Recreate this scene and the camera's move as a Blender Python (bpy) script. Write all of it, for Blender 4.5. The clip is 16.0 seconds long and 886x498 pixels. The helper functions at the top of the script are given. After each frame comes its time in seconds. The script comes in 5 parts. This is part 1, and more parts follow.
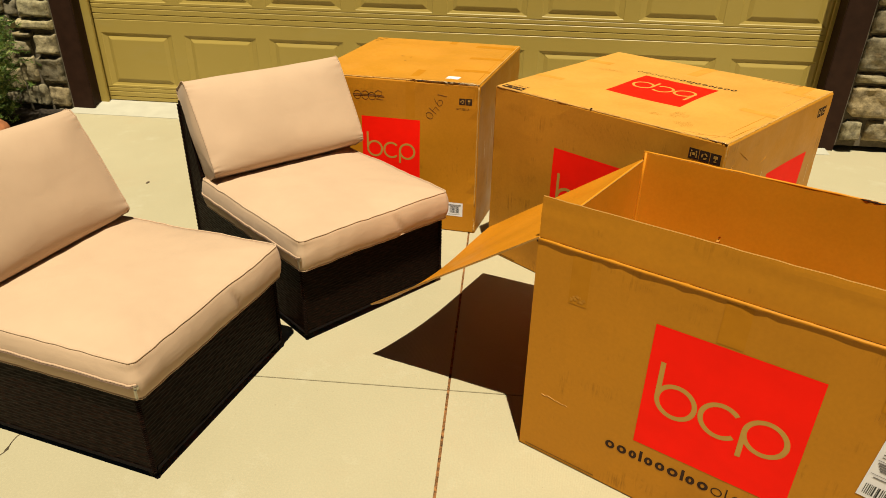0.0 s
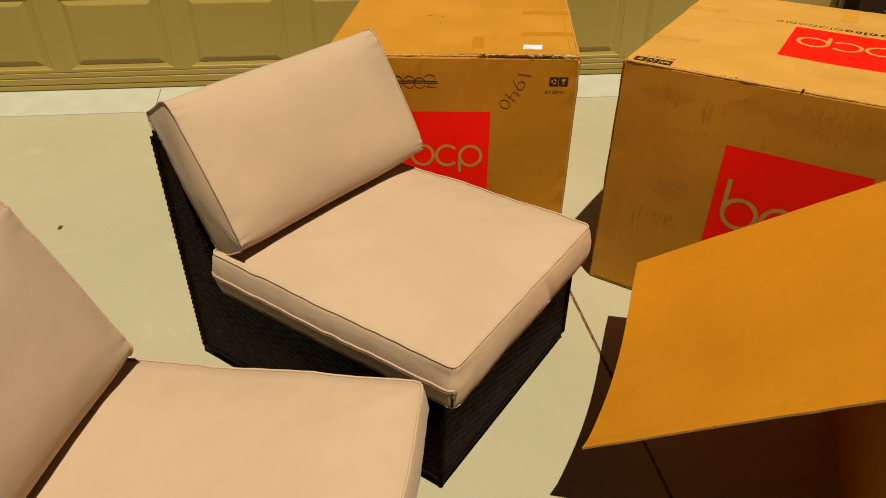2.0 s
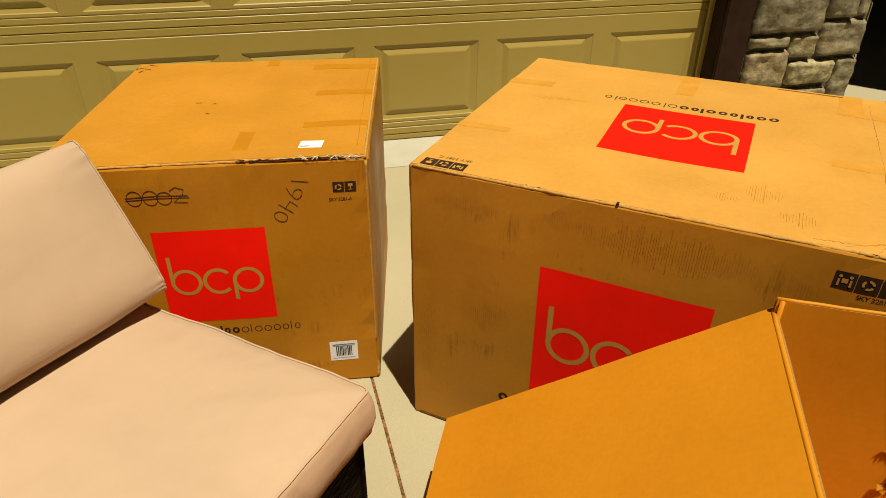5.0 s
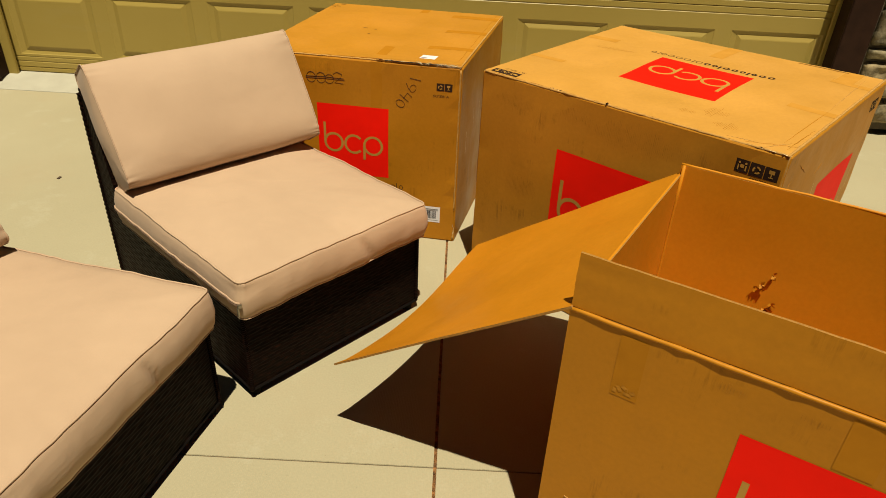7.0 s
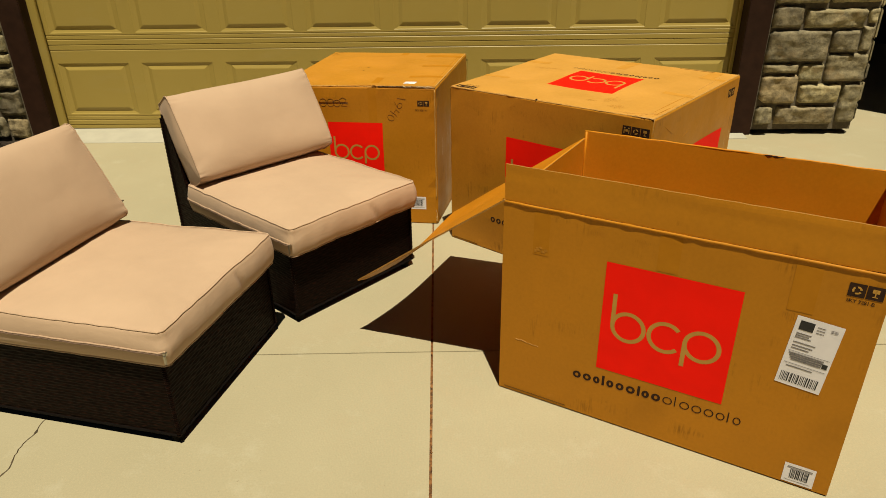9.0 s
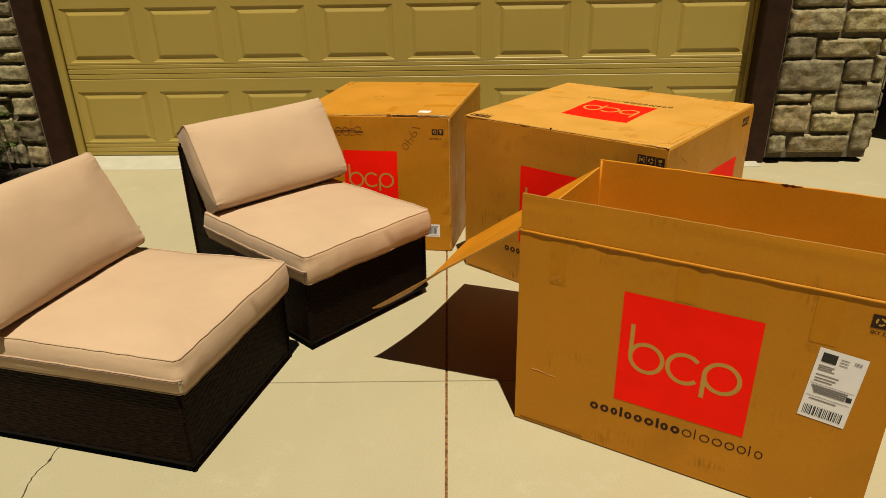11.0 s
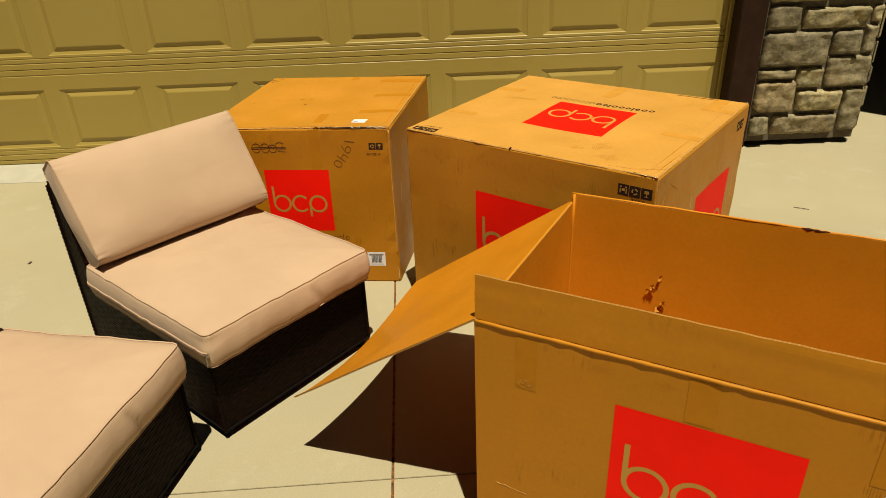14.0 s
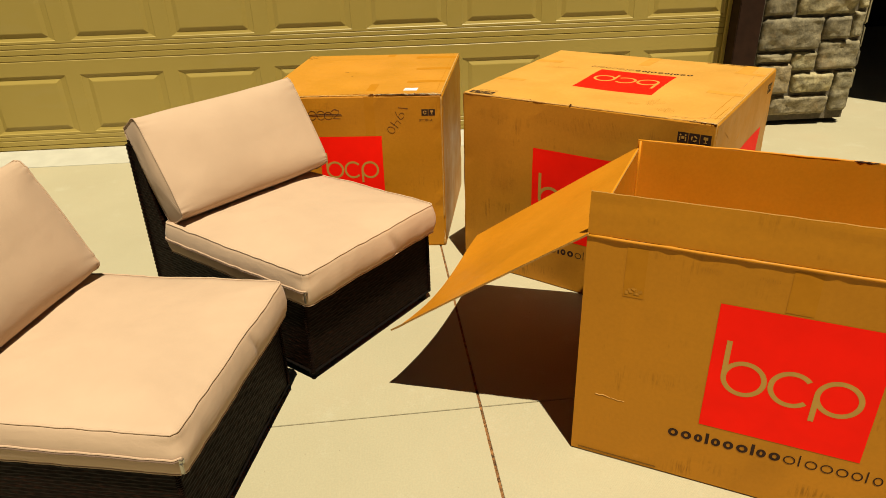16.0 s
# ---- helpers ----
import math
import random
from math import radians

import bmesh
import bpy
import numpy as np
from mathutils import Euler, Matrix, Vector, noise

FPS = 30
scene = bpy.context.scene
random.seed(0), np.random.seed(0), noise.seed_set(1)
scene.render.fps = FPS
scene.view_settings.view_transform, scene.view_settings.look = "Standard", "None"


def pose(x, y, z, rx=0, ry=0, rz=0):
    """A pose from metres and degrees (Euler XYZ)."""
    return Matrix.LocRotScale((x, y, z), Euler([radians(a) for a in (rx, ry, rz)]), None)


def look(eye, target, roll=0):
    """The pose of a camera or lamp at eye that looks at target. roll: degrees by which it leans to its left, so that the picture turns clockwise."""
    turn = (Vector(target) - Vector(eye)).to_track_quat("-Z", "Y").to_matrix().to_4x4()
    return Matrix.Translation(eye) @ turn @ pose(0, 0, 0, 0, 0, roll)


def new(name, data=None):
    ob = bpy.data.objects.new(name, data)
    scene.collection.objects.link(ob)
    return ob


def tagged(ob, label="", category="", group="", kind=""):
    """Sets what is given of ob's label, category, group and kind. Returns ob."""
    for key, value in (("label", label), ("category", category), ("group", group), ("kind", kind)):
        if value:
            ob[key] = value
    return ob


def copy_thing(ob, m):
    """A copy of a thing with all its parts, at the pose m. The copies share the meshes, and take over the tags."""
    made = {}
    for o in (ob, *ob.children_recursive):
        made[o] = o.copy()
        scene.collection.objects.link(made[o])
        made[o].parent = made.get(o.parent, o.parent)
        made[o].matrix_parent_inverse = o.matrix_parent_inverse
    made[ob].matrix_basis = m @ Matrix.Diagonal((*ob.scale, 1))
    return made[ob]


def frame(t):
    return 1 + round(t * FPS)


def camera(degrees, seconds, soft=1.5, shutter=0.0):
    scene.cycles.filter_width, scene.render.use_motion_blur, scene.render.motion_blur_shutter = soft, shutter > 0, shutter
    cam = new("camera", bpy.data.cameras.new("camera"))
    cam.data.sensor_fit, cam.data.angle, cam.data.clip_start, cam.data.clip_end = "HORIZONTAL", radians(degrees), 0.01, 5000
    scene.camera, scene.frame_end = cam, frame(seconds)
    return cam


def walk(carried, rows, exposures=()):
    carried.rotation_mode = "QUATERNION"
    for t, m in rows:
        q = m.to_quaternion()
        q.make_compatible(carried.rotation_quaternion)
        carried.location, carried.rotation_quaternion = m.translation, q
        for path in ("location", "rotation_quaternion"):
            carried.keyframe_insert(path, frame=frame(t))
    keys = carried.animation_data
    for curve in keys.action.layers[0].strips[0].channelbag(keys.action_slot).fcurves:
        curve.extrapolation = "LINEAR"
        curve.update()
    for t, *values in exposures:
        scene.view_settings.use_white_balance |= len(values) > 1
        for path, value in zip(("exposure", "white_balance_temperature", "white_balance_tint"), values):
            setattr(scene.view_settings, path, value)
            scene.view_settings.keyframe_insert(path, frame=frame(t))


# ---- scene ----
cam = camera(67.4, 16.0, soft=0.65)
PATH = [
    (0, (0.64, 0.487, 1.406), (0.438, 2.242, 0.467), 1.1),
    (0.5, (0.371, 0.652, 1.389), (0.182, 2.416, 0.464), -2.2),
    (1, (0.14, 0.892, 1.323), (0.097, 2.591, 0.269), 0.6),
    (1.5, (-0.036, 1.148, 1.318), (-0.017, 2.81, 0.206), 1.5),
    (2, (-0.171, 1.384, 1.325), (0.022, 3.034, 0.212), 0.6),
    (2.5, (-0.227, 1.606, 1.369), (0.364, 3.248, 0.391), -1.2),
    (3, (-0.138, 1.749, 1.356), (0.553, 3.345, 0.368), -0.3),
    (5.5, (0.336, 1.822, 1.336), (0.662, 3.496, 0.291), 0.3),
    (6, (0.356, 1.575, 1.333), (0.605, 3.284, 0.325), 0.5),
    (6.5, (0.391, 1.287, 1.345), (0.492, 2.977, 0.28), 2.5),
    (7, (0.516, 0.997, 1.353), (0.447, 2.706, 0.318), 2.6),
    (7.5, (0.63, 0.713, 1.371), (0.427, 2.445, 0.391), 1.5),
    (8, (0.588, 0.439, 1.386), (0.443, 2.197, 0.444), 1.4),
    (8.5, (0.56, 0.206, 1.385), (0.475, 1.98, 0.465), 0.8),
    (9, (0.579, 0.159, 1.398), (0.526, 1.953, 0.515), -0.9),
    (11.5, (0.547, 0.169, 1.405), (0.461, 1.995, 0.595), -1.0),
    (12, (0.535, 0.182, 1.397), (0.455, 2.008, 0.584), -0.5),
    (12.5, (0.536, 0.188, 1.396), (0.449, 2.011, 0.577), 0.0),
    (13, (0.532, 0.212, 1.4), (0.455, 2.031, 0.571), -0.4),
    (13.5, (0.557, 0.423, 1.423), (0.518, 2.225, 0.556), -1.5),
    (14, (0.635, 0.748, 1.473), (0.649, 2.523, 0.552), -2.3),
    (14.5, (0.675, 0.865, 1.457), (0.754, 2.62, 0.502), -1.0),
    (15, (0.644, 0.821, 1.441), (0.71, 2.602, 0.534), 1.5),
    (15.5, (0.447, 0.693, 1.392), (0.468, 2.492, 0.517), 0.6),
    (16, (0.263, 0.548, 1.364), (0.383, 2.331, 0.466), -1.7),
]
EXPOSURES = ((0.0, 0.62), (0.5, 0.64), (1.0, 0.46), (1.5, 0.32), (2.0, 0.16), (2.5, 0.18), (3.0, 0.16), (5.5, 0.42), (6.0, 0.40), (6.5, 0.42), (7.0, 0.32), (8.0, 0.36), (9.0, 0.30), (12.5, 0.34), (13.5, 0.38), (14.0, 0.36), (14.5, 0.50), (16.0, 0.58))
walk(cam, [(t, look(eye, target, roll)) for t, eye, target, roll in PATH], EXPOSURES)


# ---- world and sun: near noon, from the street side, clear sky ----
SUN = Vector((0.075, -0.315, 1.0)).normalized()
world = bpy.data.worlds.new("clear_sky")
scene.world = world
world.use_nodes = True
wn, wl = world.node_tree.nodes, world.node_tree.links
sky = wn.new("ShaderNodeTexSky")
sky.sky_type, sky.sun_disc = "NISHITA", False
sky.sun_elevation = math.asin(SUN.z)
sky.sun_rotation = math.atan2(SUN.x, SUN.y)
sky.altitude, sky.air_density, sky.dust_density = 1800, 0.7, 0.6
wl.new(sky.outputs[0], wn["Background"].inputs[0])
wn["Background"].inputs[1].default_value = 0.0055
lamp = bpy.data.lights.new("sun", "SUN")
lamp.energy, lamp.angle, lamp.color = 4.75, radians(0.53), (1.0, 0.905, 0.69)
new("sun", lamp).matrix_world = look(SUN * 20, (0, 0, 0))


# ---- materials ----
BASE_DIM = 0.72  # darkens every base colour, to weaken bounced light and deepen shadows


class Mat:
    """A small builder of node materials."""

    def __init__(self, name, rough=0.7, metal=0.0, spec=0.4):
        self.m = bpy.data.materials.new(name)
        self.m.use_nodes = True
        self.n, self.l = self.m.node_tree.nodes, self.m.node_tree.links
        self.b = self.n["Principled BSDF"]
        self.b.inputs["Roughness"].default_value = rough
        self.b.inputs["Metallic"].default_value = metal
        self.b.inputs["Specular IOR Level"].default_value = spec
        self.co = self.n.new("ShaderNodeTexCoord").outputs["Object"]

    def mapped(self, scale=(1, 1, 1), turn=(0, 0, 0)):
        k = self.n.new("ShaderNodeMapping")
        k.inputs["Scale"].default_value, k.inputs["Rotation"].default_value = scale, turn
        self.l.new(self.co, k.inputs[0])
        return k.outputs[0]

    def noise(self, scale, detail=4, rough=0.55, co=None, warp=0.0):
        k = self.n.new("ShaderNodeTexNoise")
        k.inputs["Scale"].default_value, k.inputs["Detail"].default_value = scale, detail
        k.inputs["Roughness"].default_value, k.inputs["Distortion"].default_value = rough, warp
        self.l.new(co or self.co, k.inputs["Vector"])
        return k.outputs["Fac"]

    def wave(self, scale, co=None, warp=0.0, axis="X"):
        k = self.n.new("ShaderNodeTexWave")
        k.bands_direction = axis
        k.inputs["Scale"].default_value, k.inputs["Distortion"].default_value = scale, warp
        self.l.new(co or self.co, k.inputs["Vector"])
        return k.outputs["Fac"]

    def ramp(self, fac, *stops):
        k = self.n.new("ShaderNodeValToRGB")
        e = k.color_ramp.elements
        while len(e) < len(stops):
            e.new(0.5)
        for s, (p, c) in zip(e, stops):
            s.position, s.color = p, (*(BASE_DIM * v for v in c), 1) if isinstance(c, tuple) else (c, c, c, 1)
        self.l.new(fac, k.inputs[0])
        return k.outputs[0]

    def mix(self, fac, a, b, how="MIX"):
        k = self.n.new("ShaderNodeMix")
        k.data_type, k.blend_type = "RGBA", how
        for i, v in ((0, fac), (6, a), (7, b)):
            if isinstance(v, (int, float)):
                k.inputs[i].default_value = v if i == 0 else (v, v, v, 1)
            elif isinstance(v, tuple):
                k.inputs[i].default_value = (*(BASE_DIM * q for q in v), 1)
            else:
                self.l.new(v, k.inputs[i])
        return k.outputs[2]

    def math(self, how, a, b):
        k = self.n.new("ShaderNodeMath")
        k.operation = how
        for i, v in ((0, a), (1, b)):
            if isinstance(v, (int, float)):
                k.inputs[i].default_value = v
            else:
                self.l.new(v, k.inputs[i])
        return k.outputs[0]

    def island(self, whole=True):
        k = self.n.new("ShaderNodeObjectInfo" if whole else "ShaderNodeNewGeometry")
        return k.outputs["Random" if whole else "Random Per Island"]

    def colour(self, c):
        self.l.new(c, self.b.inputs["Base Color"])
        return self

    def rough(self, r):
        self.l.new(r, self.b.inputs["Roughness"])
        return self

    def bump(self, height, strength=0.3, distance=0.002):
        k = self.n.new("ShaderNodeBump")
        k.inputs["Strength"].default_value, k.inputs["Distance"].default_value = strength, distance
        old = self.b.inputs["Normal"].links
        if old:
            self.l.new(old[0].from_socket, k.inputs["Normal"])
        self.l.new(height, k.inputs["Height"])
        self.l.new(k.outputs[0], self.b.inputs["Normal"])
        return self


def plain(name, c, rough=0.6, metal=0.0, spec=0.4, vary=0.12, scale=60, bump=0.1):
    """A colour with fine mottling and relief."""
    m = Mat(name, rough, metal, spec)
    f = m.noise(scale)
    lo, hi = tuple(v * (1 - vary) for v in c), tuple(min(1.3, v * (1 + vary)) for v in c)
    m.colour(m.ramp(f, (0.3, lo), (0.7, hi))).bump(m.noise(scale * 4), bump, 0.001)
    return m.m


def cardboard(name, base, scuff=0.5, gloss=0.16):
    """Kraft board: cloudy tone, faint flutes, rubbed streaks and grime."""
    m = Mat(name, 0.5, 0.0, gloss)
    dark = tuple(v * 0.86 for v in base)
    tone = m.ramp(m.noise(2.6, 5, 0.6), (0.3, dark), (0.7, base))
    tone = m.mix(0.07, tone, m.ramp(m.noise(90, 3), (0.3, 0.25), (0.75, 0.9)), "OVERLAY")
    flute = m.wave(42, m.mapped((1, 1, 0.0)), 0.4)
    patch = m.ramp(m.noise(5.5, 4, 0.6, m.mapped((1.0, 1.0, 1.6))), (0.56, 0.0), (0.70, 1.0))
    streak = m.ramp(m.noise(14, 3, 0.7, m.mapped((9, 9, 0.7))), (0.48, 0.0), (0.66, 1.0))
    mark = m.math("MULTIPLY", m.math("MULTIPLY", patch, streak), scuff)
    tone = m.mix(mark, tone, tuple(v * 0.33 for v in base))
    rub = m.math("MULTIPLY", m.ramp(m.noise(9, 6, 0.7), (0.66, 0.0), (0.74, 1.0)), 0.35 * scuff)
    tone = m.mix(rub, tone, tuple(min(1, v * 1.25 + 0.05) for v in base))
    smudge = m.math("MULTIPLY", m.ramp(m.noise(3.4, 6, 0.62, m.mapped((1.0, 1.0, 0.8))), (0.55, 0.0), (0.74, 1.0)), 0.42 * scuff)
    tone = m.mix(smudge, tone, tuple(v * 0.5 for v in base))
    m.colour(tone).rough(m.ramp(m.noise(5, 4, 0.6), (0.35, 0.36), (0.65, 0.56)))
    m.bump(flute, 0.022, 0.0012).bump(m.noise(4, 4), 0.22, 0.006).bump(m.noise(120, 2), 0.08, 0.0008)
    return m.m


KRAFT = cardboard("kraft_board", (0.63, 0.254, 0.013), 0.7)
KRAFT_PALE = cardboard("pale_kraft_board", (0.67, 0.284, 0.022), 0.95)
# Brighter than the outside: light bounced within the carton is in the colour.
KRAFT_IN_LIT = cardboard("kraft_board_inside_lit", (0.82, 0.312, 0.014), 0.10)
# Lids paler than the walls: light falling on the tops is in the colour.
LIDS_LIT = {KRAFT: cardboard("kraft_lid_lit", (0.70, 0.298, 0.020), 0.12, 0.5), KRAFT_PALE: cardboard("pale_kraft_lid_lit", (0.82, 0.408, 0.070), 0.18, 0.5)}
KRAFT_EDGE = plain("kraft_cut_edge", (0.44, 0.215, 0.04), 0.8, vary=0.25, scale=200, bump=0.4)
WORN = plain("rubbed_board_edge", (0.62, 0.33, 0.075), 0.8, vary=0.2, scale=120, bump=0.4)
TORN = plain("torn_pale_paper", (0.82, 0.60, 0.32), 0.8, vary=0.25, scale=150, bump=0.6)
RED_INK = plain("red_ink", (1.22, 0.012, 0.002), 0.6, spec=0.1, vary=0.06, scale=8)
INK_AND_SHADE = plain("dark_brown_ink_and_shade", (0.050, 0.026, 0.016), 0.8, spec=0.08, vary=0.25, scale=40)
WORN_INK = plain("faded_brown_ink", (0.26, 0.12, 0.02), 0.8, spec=0.08, vary=0.3, scale=150)
PEN = plain("marker_pen", (0.06, 0.03, 0.022), 0.8, spec=0.1, vary=0.3, scale=80)
PALE_PRINT = plain("unprinted_board", (0.62, 0.33, 0.055), 0.6, vary=0.08, scale=20)
PAPER = plain("white_label_paper", (1.02, 0.98, 1.02), 0.5, vary=0.03, scale=30)
GREY_INK = plain("grey_label_print", (0.24, 0.22, 0.23), 0.5, vary=0.3, scale=300)
SCUFF = plain("dark_rubbed_flutes", (0.55, 0.240, 0.026), 0.7, spec=0.1, vary=0.3, scale=60)
BLACK_INK_AND_SHADE = plain("black_print_and_shade", (0.02, 0.02, 0.025), 0.45, vary=0.3, scale=90)


def tape_mat(name="brown_packing_tape", lo=(0.53, 0.212, 0.011), hi=(0.59, 0.238, 0.0125)):
    m = Mat(name, 0.55, 0.0, 0.08)
    m.colour(m.ramp(m.noise(22, 4, 0.6), (0.3, lo), (0.7, hi)))
    m.rough(m.ramp(m.noise(30), (0.3, 0.36), (0.7, 0.6))).bump(m.noise(45, 3), 0.25, 0.002)
    return m.m


TAPE = tape_mat()
TAPE_PALE = tape_mat("pale_packing_tape", (0.66, 0.308, 0.042), (0.74, 0.355, 0.055))


def fabric_mat():
    m = Mat("beige_polyester", 0.75, 0.0, 0.3)
    base = m.ramp(m.noise(4.5, 4), (0.3, (0.59, 0.412, 0.270)), (0.7, (0.65, 0.456, 0.300)))
    weave = m.math("ADD", m.wave(330, None, 0.3, "X"), m.wave(330, None, 0.3, "Y"))
    m.colour(base).bump(weave, 0.06, 0.0004)
    m.bump(m.noise(9, 3, 0.5, m.mapped((1, 1, 2.2)), 0.6), 0.22, 0.010).bump(m.noise(2.5, 2), 0.35, 0.015)
    m.b.inputs["Sheen Weight"].default_value = 0.08
    return m.m


FABRIC = fabric_mat()
PIPING = plain("beige_piping", (0.58, 0.400, 0.262), 0.75, vary=0.1, scale=160, bump=0.2)
# Dark tone stands in for the shadow line along the zip.
SEAM = plain("zip_seam_shadow", (0.20, 0.125, 0.085), 0.8, vary=0.2, scale=120)
FILM = plain("crinkled_clear_film", (0.88, 0.72, 0.46), 0.18, spec=0.8, vary=0.1, scale=200, bump=0.6)
METAL = plain("nickel_zip", (0.62, 0.58, 0.50), 0.3, 1.0, vary=0.1)


def wicker_mat():
    m = Mat("dark_brown_resin_wicker", 0.55, 0.0, 0.06)
    strand = m.noise(3.0, 2, 0.5, m.mapped((16, 16, 62)))
    c = m.ramp(strand, (0.30, (0.003, 0.0012, 0.0008)), (0.5, (0.008, 0.0033, 0.0020)), (0.72, (0.026, 0.0098, 0.0057)))
    m.colour(c).bump(m.noise(160, 2, 0.5, m.mapped((1, 1, 6))), 0.2, 0.0006)
    m.rough(m.ramp(m.noise(40), (0.3, 0.42), (0.7, 0.62)))
    return m.m


WICKER = wicker_mat()
FOOT = plain("black_plastic_foot", (0.008, 0.006, 0.005), 0.8, spec=0.05)


def concrete_mat():
    m = Mat("broom_finished_concrete", 0.85, 0.0, 0.25)
    big = m.ramp(m.noise(0.9, 5, 0.6), (0.3, (0.452, 0.402, 0.256)), (0.7, (0.518, 0.462, 0.302)))
    fine = m.ramp(m.noise(160, 4, 0.6), (0.3, 0.36), (0.7, 0.62))
    c = m.mix(0.18, big, fine, "OVERLAY")
    speck = m.ramp(m.noise(38, 3, 0.5), (0.72, 0.0), (0.78, 0.30))
    c = m.mix(speck, c, (0.40, 0.33, 0.22))
    pits = m.ramp(m.noise(75, 2, 0.5), (0.745, 0.0), (0.775, 0.55))
    c = m.mix(pits, c, (0.26, 0.20, 0.12))
    pale = m.math("MULTIPLY", m.ramp(m.noise(5.0, 6, 0.7), (0.56, 0.0), (0.70, 1.0)), 0.22)
    c = m.mix(pale, c, (0.66, 0.63, 0.48))
    stain = m.math("MULTIPLY", m.ramp(m.noise(2.2, 6, 0.65), (0.52, 0.0), (0.68, 1.0)), 0.30)
    c = m.mix(stain, c, (0.50, 0.40, 0.25))
    m.colour(c).bump(m.wave(70, None, 3.0), 0.12, 0.0015).bump(m.noise(220, 3), 0.16, 0.0012)
    return m.m


CONCRETE = concrete_mat()
APRON = plain("pale_dusty_concrete", (0.52, 0.495, 0.39), 0.9, vary=0.06, scale=9, bump=0.2)
JOINT = plain("joint_filler_rust_and_grit", (0.25, 0.112, 0.034), 0.9, vary=0.8, scale=70, bump=0.9)
CRACK = plain("hairline_crack_dirt", (0.11, 0.08, 0.045), 0.95, vary=0.5, scale=90)
SOIL = plain("dark_mulch", (0.030, 0.020, 0.012), 0.95, vary=0.7, scale=45, bump=1.0)
OUTSKIRT = plain("dry_earth", (0.30, 0.25, 0.16), 0.95, vary=0.3, scale=3, bump=0.4)


def door_mat():
    m = Mat("tan_painted_steel", 0.45, 0.0, 0.4)
    c = m.ramp(m.noise(1.2, 4), (0.3, (0.455, 0.332, 0.074)), (0.7, (0.495, 0.364, 0.088)))
    c = m.mix(m.math("MULTIPLY", m.ramp(m.noise(3, 5, 0.65, m.mapped((0.6, 1, 2.5))), (0.55, 0.0), (0.75, 1.0)), 0.16), c, (0.50, 0.42, 0.22))
    m.colour(c).bump(m.noise(26, 3, 0.6, m.mapped((0.35, 1, 3.5))), 0.06, 0.002)
    return m.m


DOOR = door_mat()
TRIM = plain("dark_brown_painted_wood", (0.036, 0.016, 0.009), 0.6, spec=0.12, vary=0.25, scale=12, bump=0.25)
RUBBER = plain("black_rubber_seal", (0.02, 0.018, 0.016), 0.7)
STUCCO = plain("tan_stucco", (0.42, 0.34, 0.20), 0.9, vary=0.12, scale=18, bump=0.7)
MORTAR = plain("grey_mortar", (0.15, 0.122, 0.08), 0.95, vary=0.25, scale=55, bump=0.7)
# Near black: the porch's shade is put into the siding's colour.
SHADE_DARK = plain("siding_darkened_for_shade", (0.030, 0.022, 0.016), 0.8, vary=0.3, scale=9)
ROOF = plain("brown_roof_shingle", (0.11, 0.08, 0.06), 0.9, vary=0.35, scale=22, bump=0.7)


def stone_mat():
    m = Mat("cultured_stone", 0.85, 0.0, 0.3)
    pick = m.ramp(m.island(), (0.0, (0.47, 0.39, 0.21)), (0.17, (0.16, 0.135, 0.090)), (0.34, (0.40, 0.345, 0.19)), (0.5, (0.22, 0.185, 0.115)), (0.67, (0.50, 0.42, 0.22)), (0.84, (0.31, 0.265, 0.165)), (1.0, (0.38, 0.29, 0.15)))
    grain = m.ramp(m.noise(22, 8, 0.72), (0.32, 0.14), (0.68, 0.88))
    c = m.mix(0.8, pick, grain, "OVERLAY")
    rust = m.math("MULTIPLY", m.ramp(m.noise(6, 5, 0.6), (0.56, 0.0), (0.68, 1.0)), 0.55)
    c = m.mix(rust, c, (0.34, 0.22, 0.085))
    soot = m.math("MULTIPLY", m.ramp(m.noise(9, 5, 0.6, m.mapped((1, 1, 1.8))), (0.52, 0.0), (0.66, 1.0)), 0.42)
    c = m.mix(soot, c, (0.12, 0.10, 0.07))
    m.colour(c).bump(m.noise(13, 6, 0.62, m.mapped((1, 1, 1.25))), 0.6, 0.018).bump(m.noise(60, 5, 0.65), 0.5, 0.005)
    return m.m


STONE = stone_mat()


def leaf_mat():
    m = Mat("conifer_green", 0.6, 0.0, 0.35)
    m.colour(m.ramp(m.island(False), (0.0, (0.05, 0.10, 0.014)), (0.6, (0.11, 0.19, 0.03)), (1.0, (0.24, 0.28, 0.05))))
    return m.m


LEAF = leaf_mat()
BARK = plain("shrub_bark", (0.10, 0.065, 0.04), 0.9, vary=0.4, scale=60, bump=0.8)
ROCK_ORANGE = plain("terracotta_rock", (0.42, 0.15, 0.055), 0.8, vary=0.3, scale=25, bump=0.8)


# ---- building blocks ----
def part(name, bm, material, parent=None, label="", smooth=False):
    """Links a bmesh as one mesh object, under a thing or a part."""
    me = bpy.data.meshes.new(name)
    if smooth:
        for f in bm.faces:
            f.smooth = True
    bm.normal_update()
    bm.to_mesh(me)
    bm.free()
    me.materials.append(material)
    ob = new(name, me)
    ob.parent = parent
    return tagged(ob, label)


def from_lists(name, verts, faces, material, parent=None, label="", smooth=False):
    me = bpy.data.meshes.new(name)
    me.from_pydata([tuple(v) for v in verts], [], faces)
    if smooth:
        me.polygons.foreach_set("use_smooth", [True] * len(me.polygons))
    me.materials.append(material)
    ob = new(name, me)
    ob.parent = parent
    return tagged(ob, label)


